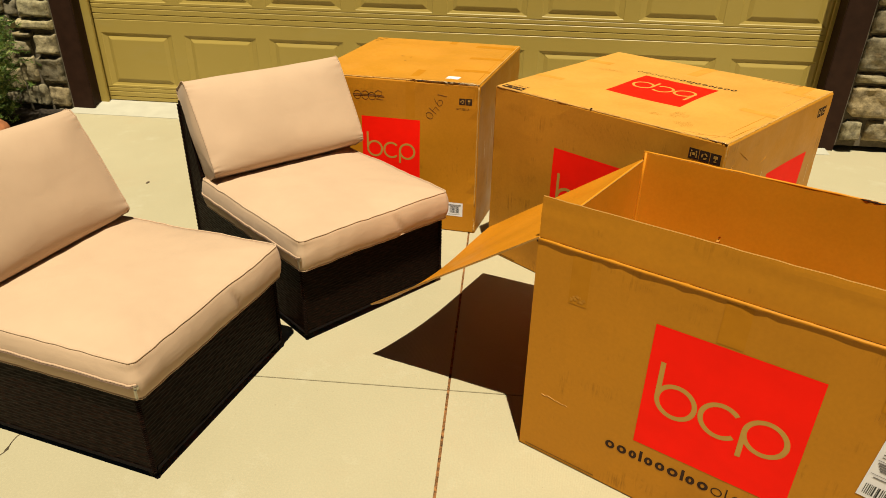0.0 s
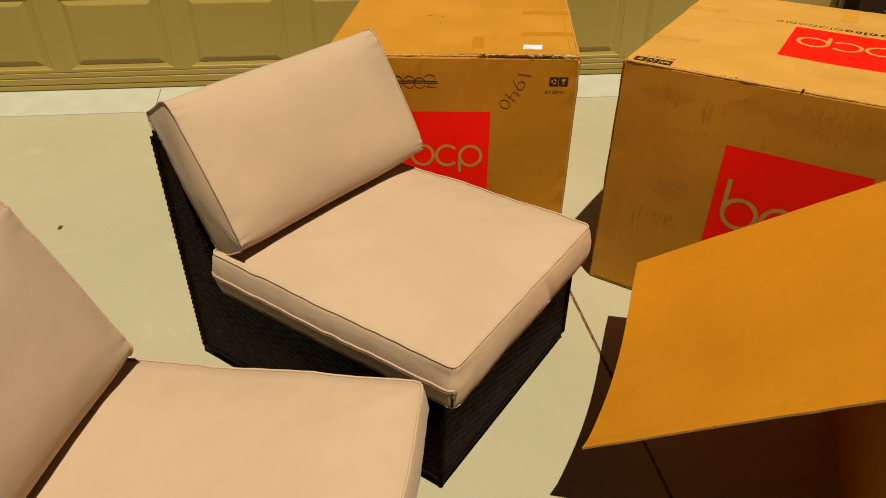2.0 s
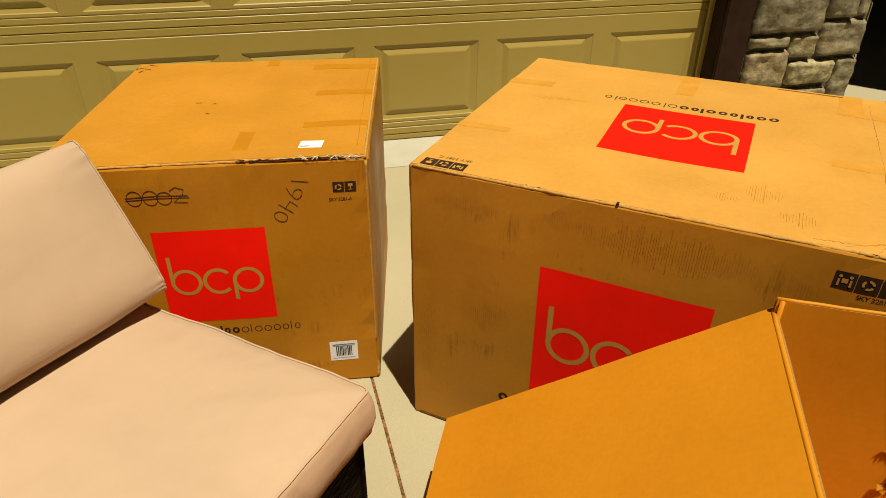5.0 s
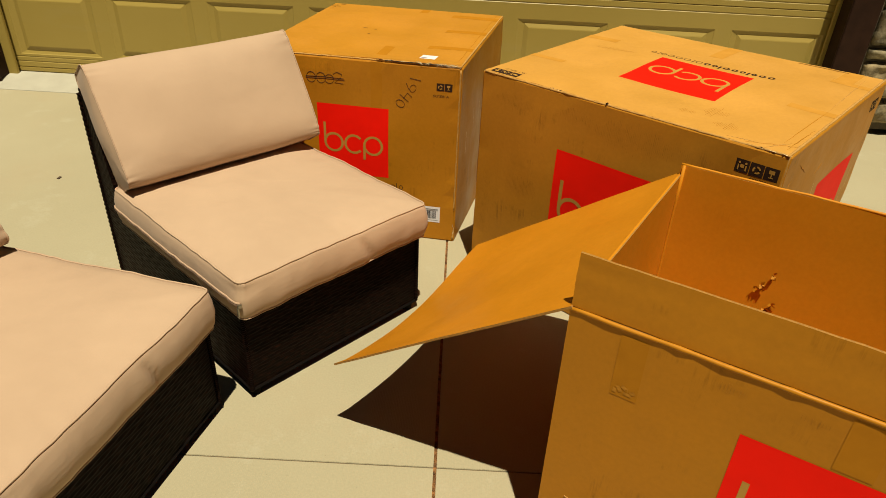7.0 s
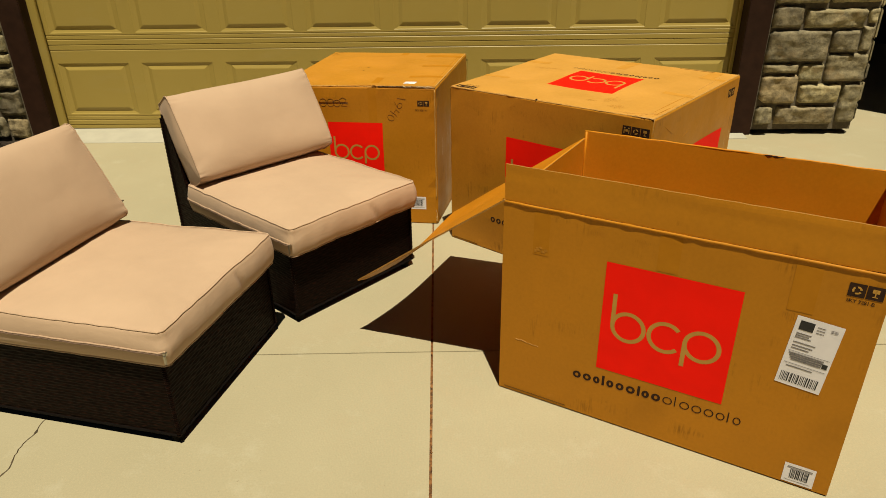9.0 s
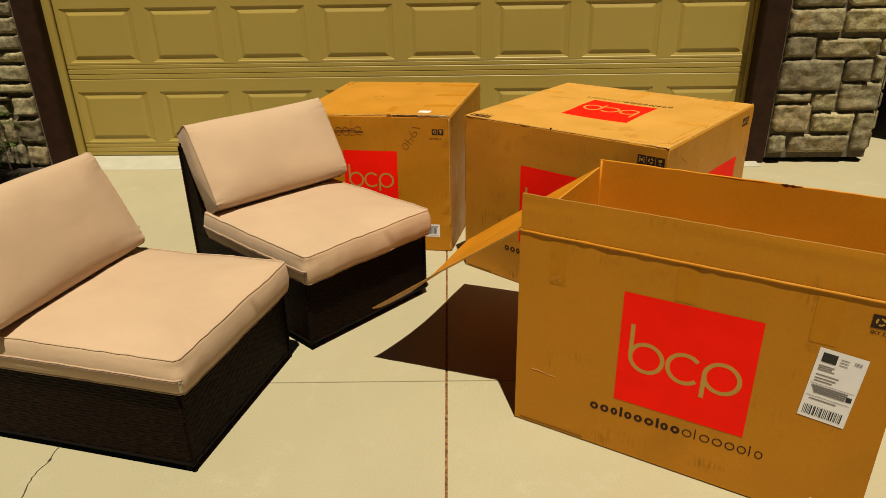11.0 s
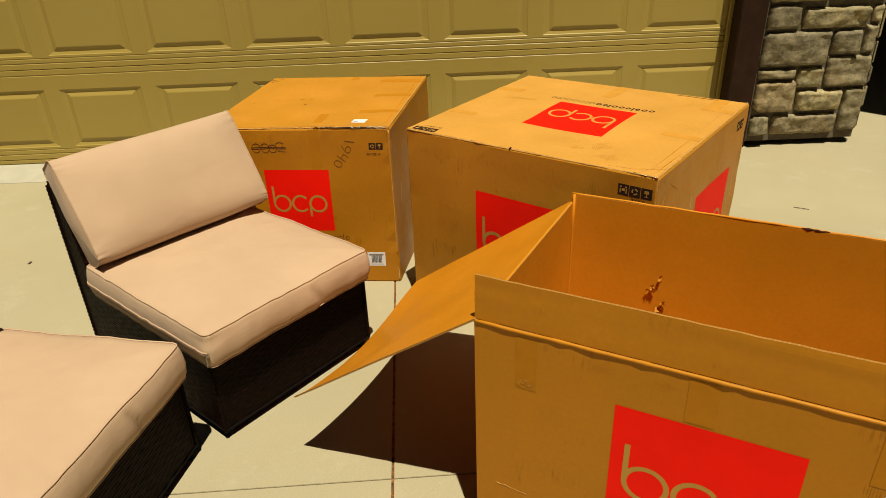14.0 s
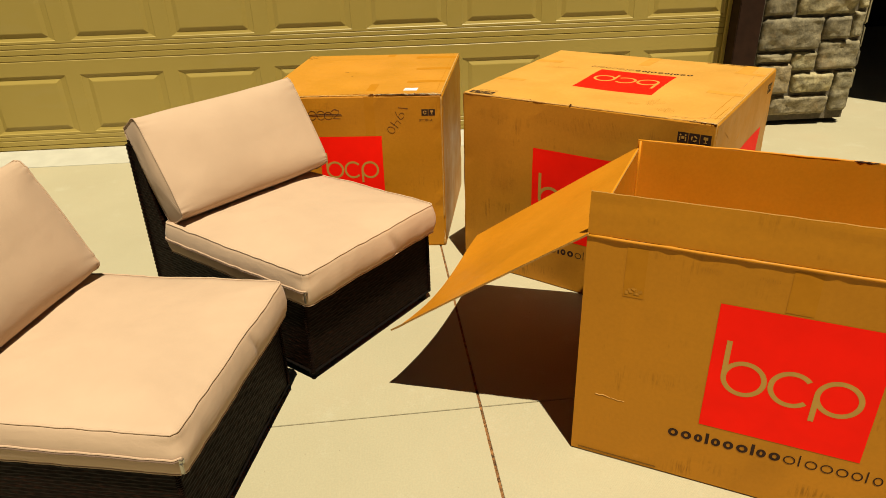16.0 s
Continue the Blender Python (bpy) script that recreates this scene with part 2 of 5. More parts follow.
def thing(name, m, label, category, group=""):
    ob = new(name)
    ob.empty_display_size = 0.1
    ob.matrix_world = m
    return tagged(ob, label, category, group)


def box(bm, lo, hi, bevel=0.0, segments=2):
    got = bmesh.ops.create_cube(bm, size=1.0)["verts"]
    for v in got:
        v.co = Vector([lo[i] + (hi[i] - lo[i]) * (v.co[i] + 0.5) for i in range(3)])
    if bevel:
        edges = list({e for v in got for e in v.link_edges})
        bmesh.ops.bevel(bm, geom=edges, offset=bevel, segments=segments, affect="EDGES")
    return bm


def boxed(lo, hi, bevel=0.0, segments=2):
    return box(bmesh.new(), lo, hi, bevel, segments)


def tube_mesh(points, radius, sides=6, closed=False):
    """Vertices and faces of a tube along points."""
    pts = [Vector(p) for p in points]
    n, verts, faces = len(pts), [], []
    side = None
    for i, p in enumerate(pts):
        a = pts[(i - 1) % n] if closed or i else pts[0]
        b = pts[(i + 1) % n] if closed or i < n - 1 else pts[-1]
        d = (b - a).normalized()
        ref = Vector((0, 0, 1)) if abs(d.z) < 0.9 else Vector((1, 0, 0))
        side = d.cross(ref).normalized()
        up = side.cross(d)
        r = radius[i] if isinstance(radius, (list, tuple)) else radius
        for k in range(sides):
            w = math.tau * k / sides
            verts.append(p + (side * math.cos(w) + up * math.sin(w)) * r)
    for i in range(n if closed else n - 1):
        j = (i + 1) % n
        for k in range(sides):
            l = (k + 1) % sides
            faces.append((i * sides + k, i * sides + l, j * sides + l, j * sides + k))
    if not closed:
        faces += [tuple(range(sides))[::-1], tuple((n - 1) * sides + k for k in range(sides))]
    return verts, faces


def grid_mesh(f, nu, nv):
    """Vertices and faces of a sheet f(s, t), s and t from 0 to 1."""
    verts = [f(i / nu, j / nv) for j in range(nv + 1) for i in range(nu + 1)]
    faces = [(j * (nu + 1) + i, j * (nu + 1) + i + 1, (j + 1) * (nu + 1) + i + 1, (j + 1) * (nu + 1) + i) for j in range(nv) for i in range(nu)]
    return verts, faces


def joined(*pairs):
    verts, faces = [], []
    for v, f in pairs:
        k = len(verts)
        verts += v
        faces += [tuple(i + k for i in q) for q in f]
    return verts, faces


def nz(x, y, z=0.0):
    return noise.noise(Vector((x, y, z)))


# ---- printing on carton faces ----
class Face:
    """A carton face: a and b run along it in metres, with its slight bulge."""

    def __init__(self, o, u, v, w, h, bulge=0.004, seed=0.0, lift=None):
        self.o, self.u, self.v, self.w, self.h = Vector(o), Vector(u), Vector(v), w, h
        self.n, self.bulge, self.seed, self.lift = self.u.cross(self.v).normalized(), bulge, seed, lift

    def at(self, a, b, off=0.0):
        s, t = min(max(a / self.w, 0), 1), min(max(b / self.h, 0), 1)
        win = min(1, 5 * s, 5 * (1 - s)) * min(1, 5 * t, 5 * (1 - t))
        d = self.bulge * win * (0.6 + 1.6 * nz(a * 3.1 + self.seed, b * 3.1, self.seed))
        p = self.o + self.u * a + self.v * b + self.n * (d + 0.5 * off)
        if self.lift:
            p = p + Vector((0, 0, self.lift(s, t)))
        return p

    def sheet(self, a0, b0, a1, b1, off, n=6):
        return grid_mesh(lambda s, t: self.at(a0 + (a1 - a0) * s, b0 + (b1 - b0) * t, off), n, n)

    def turned(self, ca, cb, w, h, deg, off, n=6):
        c, s = math.cos(radians(deg)), math.sin(radians(deg))

        def f(x, y):
            x, y = (x - 0.5) * w, (y - 0.5) * h
            return self.at(ca + x * c - y * s, cb + x * s + y * c, off)
        return grid_mesh(f, n, n)

    def arc(self, ca, cb, r0, r1, w0, w1, off, n=28):
        def f(s, t):
            w, r = radians(w0 + (w1 - w0) * s), r0 + (r1 - r0) * t
            return self.at(ca + math.cos(w) * r, cb + math.sin(w) * r, off)
        return grid_mesh(f, n, 1)


def logo(face, a, b, size, parent, flip=False, off=0.0007, tall=None):
    """A red square with three pale rings and two pale bars."""
    tall = tall or size
    red = from_lists("red_square", *face.sheet(a, b, a + size, b + tall, off, 8), RED_INK, parent, "printed solid red square")
    g = -1 if flip else 1
    ca, cb = a + size / 2, b + tall / 2

    def P(x, y):
        return ca + g * (x - 0.5) * size, cb + g * (y - 0.5) * tall
    k = 0.034
    for x, w0, w1 in ((0.221, 0, 360), (0.512, 42, 318), (0.786, 0, 360)):
        def ring(s, t, x=x, w0=w0, w1=w1):
            w, r = radians(w0 + (w1 - w0) * s), 0.108 + 0.034 * t
            return face.at(*P(x + math.cos(w) * r, 0.455 + math.sin(w) * r), off * 2)
        from_lists("pale_ring", *grid_mesh(ring, 36, 1), PALE_PRINT, red)
    for x, y0, y1 in ((0.079, 0.455, 0.735), (0.644, 0.245, 0.455)):
        p, q = P(x, y0), P(x + k, y1)
        from_lists("pale_bar", *face.sheet(min(p[0], q[0]), min(p[1], q[1]), max(p[0], q[0]), max(p[1], q[1]), off * 2.6, 4), PALE_PRINT, red)


def brand_bars(face, a0, a1, b, h, parent, flip=False, off=0.0009, rise=0.0):
    """The line of writing under the square as a row of plain rings and bars: a bold run, then a light one.
    b is its foot, h its full height, rise how far the line climbs to its end."""
    widths = (1, 1, 0.8, 0.3, 0.85, 0.95, 1.05, 0.25, 0.85, 1, 1.05, 0.3, 1.05, 1.05, 1, 0.9, 0.3, 0.8)
    unit = (a1 - a0) / (sum(widths) + 0.26 * (len(widths) - 1))
    x, runs = 0.0, ([], [])

    def spot(u, v):
        return face.at(a1 - u, b - v, off) if flip else face.at(a0 + u, b + v + rise * u / (a1 - a0), off)
    for q, w in enumerate(widths):
        bold = q < 10
        stroke = unit * (0.30 if bold else 0.12)
        rx, ry = w * unit / 2, 0.33 * h
        if w > 0.6:
            def ring(s, t, x=x, rx=rx, ry=ry, stroke=stroke):
                c, d = math.cos(math.tau * s), math.sin(math.tau * s)
                return spot(x + rx + (rx - stroke * t) * c, ry + (ry - 0.85 * stroke * t) * d)
            runs[not bold].append(grid_mesh(ring, 20, 1))
        else:
            runs[not bold].append(grid_mesh(lambda s, t: spot(x + stroke * s, 0.9 * h * t), 1, 2))
        x += (w + 0.26) * unit
    for run in runs:
        from_lists("print_bar", *joined(*run), INK_AND_SHADE, parent)


def lettering(text, size, face, a, b, deg, parent, material, off=0.0006, name="lettering", spread=1.0):
    """Words in the built-in font, laid onto a face with their lower left at a, b."""
    cu = bpy.data.curves.new(name, "FONT")
    cu.body, cu.size, cu.resolution_u, cu.space_character = text, size, 2, spread
    tmp = new("writing", cu)
    bpy.context.view_layer.update()
    me = bpy.data.meshes.new_from_object(tmp.evaluated_get(bpy.context.evaluated_depsgraph_get()))
    bpy.data.objects.remove(tmp)
    c, s = math.cos(radians(deg)), math.sin(radians(deg))
    for v in me.vertices:
        x, y = v.co.x, v.co.y
        v.co = face.at(a + x * c - y * s, b + x * s + y * c, off)
    me.materials.clear()
    me.materials.append(material)
    ob = new(name, me)
    ob.parent = parent
    return ob


def handling_marks(face, a, b, size, n, parent, flip=False, off=0.0012):
    """Dark squares with a pale sign in each: recycling ring, glass, hands-free lift."""
    for i in range(n):
        x = a + i * size * 1.06
        sq = from_lists("handling_mark", *face.sheet(x, b, x + size, b + size, off, 2), INK_AND_SHADE, parent, "dark printed handling square")
        c, h = x + size / 2, b + size / 2
        k = (n - 1 - i if flip else i) + (3 - n)
        s = -1 if flip else 1
        if k == 1:
            pieces = [face.arc(c, h, size * 0.17, size * 0.30, w, w + 85, off * 2, 6) for w in (10, 130, 250)]
        elif k == 2:
            pieces = [face.sheet(c - size * 0.2, h + min(0.02 * s, 0.3 * s) * size, c + size * 0.2, h + max(0.02 * s, 0.3 * s) * size, off * 2, 2),
                      face.sheet(c - size * 0.035, h - size * 0.25, c + size * 0.035, h + size * 0.25, off * 2, 2),
                      face.sheet(c - size * 0.16, h - s * size * 0.26 - size * 0.03, c + size * 0.16, h - s * size * 0.26 + size * 0.03, off * 2, 2)]
        else:
            pieces = [face.arc(c + dx * size, h + s * 0.24 * size, 0.0, size * 0.09, 0, 360, off * 2, 8) for dx in (-0.24, 0.24)]
            pieces += [face.sheet(c - size * 0.14, h - size * 0.14, c + size * 0.14, h + size * 0.12, off * 2, 2)]
            pieces += [face.sheet(c + dx * size - size * 0.05, h - size * 0.34, c + dx * size + size * 0.05, h + size * 0.08, off * 2, 2) for dx in (-0.28, 0.28)]
        from_lists("pale_sign", *joined(*pieces), PALE_PRINT, sq)


def barcode(face, a, b, w, h, parent, seed=1, off=0.0012):
    lab = from_lists("barcode_label", *face.sheet(a, b, a + w, b + h, off, 4), PAPER, parent, "white paper label with barcode")
    rnd, x, strips = random.Random(seed), a + w * 0.22, []
    while x < a + w * 0.78:
        k = rnd.choice((0.0012, 0.002, 0.003))
        strips.append(face.sheet(x, b + h * 0.24, x + k, b + h * 0.74, off * 2, 1))
        x += k + rnd.choice((0.0012, 0.002))
    from_lists("barcode", *joined(*strips), BLACK_INK_AND_SHADE, lab)
    from_lists("print_bar", *face.sheet(a + w * 0.1, b + h * 0.82, a + w * 0.9, b + h * 0.86, off * 2, 2), GREY_INK, lab)
    for k in (0.12, 0.76):
        from_lists("print_bar", *face.sheet(a + w * 0.1, b + h * k, a + w * 0.9, b + h * (k + 0.02), off * 2, 2), GREY_INK, lab)


def scrawl(face, strokes, a, b, w, h, deg, parent, name="handwriting", off=0.0010, r=0.0010):
    """Pen strokes, each a list of points in a unit box."""
    c, s = math.cos(radians(deg)), math.sin(radians(deg))
    tubes = []
    for st in strokes:
        pts = [face.at(a + x * w * c - y * h * s, b + x * w * s + y * h * c, off) for x, y in st]
        tubes.append(tube_mesh(pts, r, 4))
    from_lists(name, *joined(*tubes), PEN, parent, "dark handwritten pen strokes")


def loop(cx, cy, rx, ry, w0=90, w1=450, n=16):
    return [(cx + rx * math.cos(radians(w0 + (w1 - w0) * i / n)), cy + ry * math.sin(radians(w0 + (w1 - w0) * i / n))) for i in range(n + 1)]


# ---- cartons ----
def corner_heights(h, H):
    fl, fr, br, bl = h
    return lambda s, t: (fl * (1 - s) + fr * s) * (1 - t) + (bl * (1 - s) + br * s) * t - H


def closed_carton(name, m, w, d, heights, label, seed, kraft, lid_gap=0.0, group="closed cartons by the garage door"):
    """A full, taped carton: four walls with rounded upright edges, and a top panel."""
    H = sum(heights) / 4
    lift = corner_heights(heights, H)
    root = thing(name, m, label, "cardboard box", group)
    r = 0.007
    front = Face((0, 0, 0), (1, 0, 0), (0, 0, 1), w, H, 0.005, seed)
    right = Face((w, 0, 0), (0, 1, 0), (0, 0, 1), d, H, 0.005, seed + 1)
    back = Face((w, d, 0), (-1, 0, 0), (0, 0, 1), w, H, 0.005, seed + 2)
    left = Face((0, d, 0), (0, -1, 0), (0, 0, 1), d, H, 0.005, seed + 3)
    top = Face((0, 0, H + 0.001), (1, 0, 0), (0, 1, 0), w, d, 0.006, seed + 4, lift)
    ring = []
    for fc, n in ((front, 18), (right, 14), (back, 10), (left, 14)):
        for i in range(n + 1):
            ring.append((fc, r + (fc.w - 2 * r) * i / n))
    levels = [0.0, 0.006] + [H * k / 14 for k in range(1, 14)] + [H - r, H - 0.4 * r, H]
    centre = Vector((w / 2, d / 2, 0))
    verts = []
    for z in levels:
        for fc, a in ring:
            p = fc.at(a, z)
            s, t = min(max(p.x / w, 0), 1), min(max(p.y / d, 0), 1)
            k = lift(s, t) * (z / H)
            near = max(0, 1 - min(a, fc.w - a) / 0.05)
            crush = 0.004 * near * nz(z * 22 + seed, a * 9, seed) + 0.003 * max(0, (z - H + 0.05) / 0.05) * nz(a * 26, seed, z * 4)
            if z > H - r * 0.9:
                crush -= r * (0.35 if z < H - 1e-6 else 1.0)
            if z < 0.003:
                crush -= 0.004
            p = p + fc.n * crush + Vector((0, 0, k))
            verts.append(p)
    n = len(ring)
    faces = [(j * n + i, j * n + (i + 1) % n, (j + 1) * n + (i + 1) % n, (j + 1) * n + i) for j in range(len(levels) - 1) for i in range(n)]
    faces.append(tuple(range(n))[::-1])
    from_lists("carton_body", verts, faces, kraft, root)
    e = 0.006

    def lid(s, t):
        a, b = e + (w - 2 * e) * s, e + (d - 2 * e) * t
        edge = 1 - min(1, min(b, 0.06) / 0.06)
        p = top.at(a, b, 0.0)
        p.z += lid_gap * edge * (0.5 + 0.5 * min(1, max(0, (a / w - 0.25) * 3))) - 0.002 * abs(nz(a * 14, b * 14, seed)) * (1 if min(a, w - a, b, d - b) < 0.03 else 0)
        return p
    v1, f1 = grid_mesh(lid, 28, 24)
    v2 = [v - Vector((0, 0, 0.005)) for v in v1]
    k = len(v1)
    rim = [i for i in range(29)] + [29 * j + 28 for j in range(1, 25)] + [29 * 24 + i for i in range(27, -1, -1)] + [29 * j for j in range(23, 0, -1)]
    wall = [(rim[i], rim[i] + k, rim[(i + 1) % len(rim)] + k, rim[(i + 1) % len(rim)]) for i in range(len(rim))]
    from_lists("top_panel", v1 + v2, f1 + [tuple(i + k for i in q)[::-1] for q in f1] + wall, LIDS_LIT[kraft], root)
    return root, front, right, top


def edge_wear(root, points, seed, size=0.006, n=40, torn=0):
    """A rubbed, rounded edge: a soft uneven ridge set a little into the carton, with torn scraps standing off it."""
    rnd = random.Random(seed)
    a, b = Vector(points[0]), Vector(points[1])
    run, heart = b - a, Vector((0.45, 0.40, 0.37))
    into = Vector([0.0 if abs(run[k]) > 0.5 * run.length else math.copysign(0.0022, heart[k] - a[k]) for k in range(3)])
    pts = [a.lerp(b, i / n) + into + Vector((0.0012 * nz(i * 0.5, seed), 0.0012 * nz(i * 0.4, seed + 3), 0.0015 * nz(i * 0.35, seed + 5))) for i in range(n + 1)]
    rad = [0.0028 + 0.25 * size * (0.5 + 0.6 * nz(i * 0.22, seed, 2.0)) for i in range(n + 1)]
    tagged(from_lists("rubbed_edge", *tube_mesh(pts, rad, 8), WORN, root, "rubbed board along the edge", True), kind="stuff")
    d, scraps = run.normalized(), []
    for i in range(torn):
        p = a.lerp(b, rnd.random())
        up = Vector((rnd.uniform(-0.4, 0.4), rnd.uniform(-0.9, 0.0), rnd.uniform(-0.5, 0.6))).normalized()
        l, h = rnd.uniform(0.6, 1.8) * size, rnd.uniform(0.4, 1.1) * size
        scraps.append(([p - d * l, p + d * l, p + d * l * 0.4 + up * h, p - d * l * 0.3 + up * h * rnd.uniform(0.4, 1)], [(0, 1, 2, 3)]))
    if scraps:
        tagged(from_lists("torn_edge", *joined(*scraps), TORN, root, "torn paper along the edge"), kind="stuff")


def tape(face, a0, b0, a1, b1, parent, off=0.0006, mat=TAPE):
    return from_lists("packing_tape", *face.sheet(a0, b0, a1, b1, off, 8), mat, parent, "strip of brown packing tape")


def sheared(root, k):
    """Pushes a carton out of square: its back stands k metres sideways for each metre of depth."""
    for ob in root.children_recursive:
        for v in ob.data.vertices:
            v.co.x += k * v.co.y
    return root


def rubbed_flutes(face, spots, parent, seed, material):
    """Patches where the flutes below have rubbed through: even, short, faint streaks. Each spot is a, b, width, height."""
    rnd, out = random.Random(seed), []
    for a, b, w, h in spots:
        n = max(3, round(w / 0.0052))
        for i in range(n):
            q = (i + 0.5) / n
            fade = math.sin(math.pi * q) ** 0.5
            p = a + w * q + rnd.uniform(-0.0004, 0.0004)
            k = 0.0005 + 0.0009 * rnd.random() * fade
            l = h * fade * rnd.uniform(0.3, 1.0)
            mid = b + h * (0.5 + 0.12 * nz(i * 0.4, seed))
            out.append(face.sheet(p, mid - l / 2, p + k, mid + l / 2, 0.0008, 2))
    tagged(from_lists("rubbed_patch", *joined(*out), material, parent, "faint dark rubbing along the flutes"), kind="stuff")


def build_small_carton():
    m = pose(-0.310, 3.378, 0, 0, 0, -6.3)
    w, fr = 0.778, 0.702
    root, front, right, top = closed_carton("carton", m, w, 0.785, (0.700, 0.698, 0.722, 0.722), "brown closed cardboard carton with red square, standing on concrete", 3.0, KRAFT, 0.007)
    logo(front, 0.240, 0.252, 0.274, root)
    brand_bars(front, 0.212, 0.570, 0.206, 0.030, root)
    barcode(front, 0.642, 0.080, 0.077, 0.068, root, 5)
    handling_marks(front, 0.689, 0.611, 0.0275, 2, root)
    lettering("SKY 3281-A", 0.0135, front, 0.677, 0.587, 0, root, INK_AND_SHADE, spread=0.84)
    zero = [loop(0.14, 0.45, 0.12, 0.42), loop(0.40, 0.45, 0.12, 0.42), loop(0.62, 0.40, 0.12, 0.36),
            [(0.72, 0.8), (0.82, 1.0), (0.95, 0.85), (0.92, 0.55), (0.76, 0.15), (0.98, 0.1)],
            [(0.0, 0.5), (0.5, 0.56), (1.0, 0.5)], [(0.0, 0.36), (0.5, 0.42), (1.02, 0.38)]]
    scrawl(front, zero, 0.205, 0.600, 0.143, 0.046, 0, root, r=0.0007)
    nums = [[(0.0, 0.9), (0.12, 0.05)], loop(0.32, 0.68, 0.11, 0.24), [(0.43, 0.7), (0.38, 0.3), (0.30, 0.0)],
            [(0.55, 1.0), (0.52, 0.5), (0.72, 0.45)], [(0.72, 0.95), (0.68, 0.02)], loop(0.90, 0.45, 0.10, 0.38)]
    scrawl(front, nums, 0.598, 0.662, 0.128, 0.044, 240, root, r=0.0007)
    tape(front, 0.448, 0.526, 0.490, 0.694, root)
    tape(top, 0.445, 0.004, 0.482, 0.175, root)
    tape(top, 0.598, 0.196, 0.774, 0.232, root)
    tape(top, 0.605, 0.430, 0.774, 0.472, root)
    tape(top, 0.570, 0.665, 0.774, 0.712, root)
    tape(top, 0.415, 0.720, 0.452, 0.780, root)
    lab = from_lists("address_label", *top.turned(0.634, 0.087, 0.058, 0.042, -4, 0.0015, 3), PAPER, root, "small white paper label")
    from_lists("print_bar", *top.turned(0.620, 0.076, 0.022, 0.004, -4, 0.003, 1), GREY_INK, lab)
    # nicks in the lid
    nicks = [top.turned(a, b, l, 0.004, dg, 0.0012, 1) for a, b, l, dg in ((0.285, 0.40, 0.016, 8), (0.33, 0.39, 0.009, 40), (0.33, 0.31, 0.008, 10), (0.02, 0.735, 0.03, 30), (0.05, 0.76, 0.028, -20), (0.03, 0.70, 0.02, 70), (0.045, 0.72, 0.018, 10))]
    for nick in nicks:
        from_lists("nick", *nick, INK_AND_SHADE, root, "small dark nick in the board")
    edge_wear(root, ((0.30, 0.004, fr), (0.60, 0.004, fr)), 2, 0.004, 40)
    edge_wear(root, ((0.47, 0.002, fr + 0.003), (w - 0.006, 0.002, fr + 0.001)), 3, 0.005, 40, 26)
    edge_wear(root, ((0.02, 0.0, 0.702), (0.30, 0.004, fr)), 12, 0.004, 30)
    edge_wear(root, ((w - 0.005, 0.0, fr), (w - 0.005, 0.78, 0.722)), 13, 0.006, 60)
    edge_wear(root, ((w - 0.004, 0.0, 0.01), (w - 0.004, 0.01, 0.14)), 4, 0.010, 14, 7)
    edge_wear(root, ((w - 0.004, 0.0, 0.14), (w - 0.004, 0.0, 0.69)), 14, 0.004, 40)
    # fold of the lid along the side, and scraps of clear film over the front edge
    fold = [top.at(w - 0.030 + 0.002 * nz(i * 0.5, 6.0), 0.012 + 0.76 * i / 30, 0.0) for i in range(31)]
    from_lists("lid_fold", *tube_mesh(fold, 0.0008, 6), KRAFT, root, "folded edge of the lid", True)
    rnd, film = random.Random(17), []
    for i in range(16):
        a, k, lean = rnd.uniform(0.62, w - 0.02), rnd.uniform(0.001, 0.003), rnd.uniform(-0.05, 0.02)
        hi, lo = rnd.uniform(0.003, 0.016), rnd.uniform(0.001, 0.005)
        line = ((a + lean, hi, fr + 0.0035), (a + lean * 0.4, 0.003, fr + 0.0045), (a, -0.003, fr + 0.001), (a - lean * 0.3, -0.004, fr - lo))
        verts = [Vector((x + d, y, z)) for x, y, z in line for d in (0.0, k)]
        film.append((verts, [(2 * q, 2 * q + 1, 2 * q + 3, 2 * q + 2) for q in range(3)]))
    tagged(from_lists("packing_film", *joined(*film), FILM, root, "shiny scraps of clear film over the edge"), kind="stuff")
    # black strip standing in for the shade where the lid stands off
    part("lid_gap", boxed((0.50, -0.0015, fr - 0.0003), (w - 0.05, 0.004, fr + 0.0017), 0.0006), BLACK_INK_AND_SHADE, root, "black strip standing in for shade under the lid")
    # pale scuffs down the side next to the other carton
    for i in range(6):
        from_lists("pale_scuff", *right.sheet(0.10 + i * 0.11, 0.34 + 0.07 * (i % 3), 0.104 + i * 0.11, 0.43 + 0.06 * (i % 2), 0.0012, 2), TORN, root, "pale rubbed scuff")
    return sheared(root, 0.086)


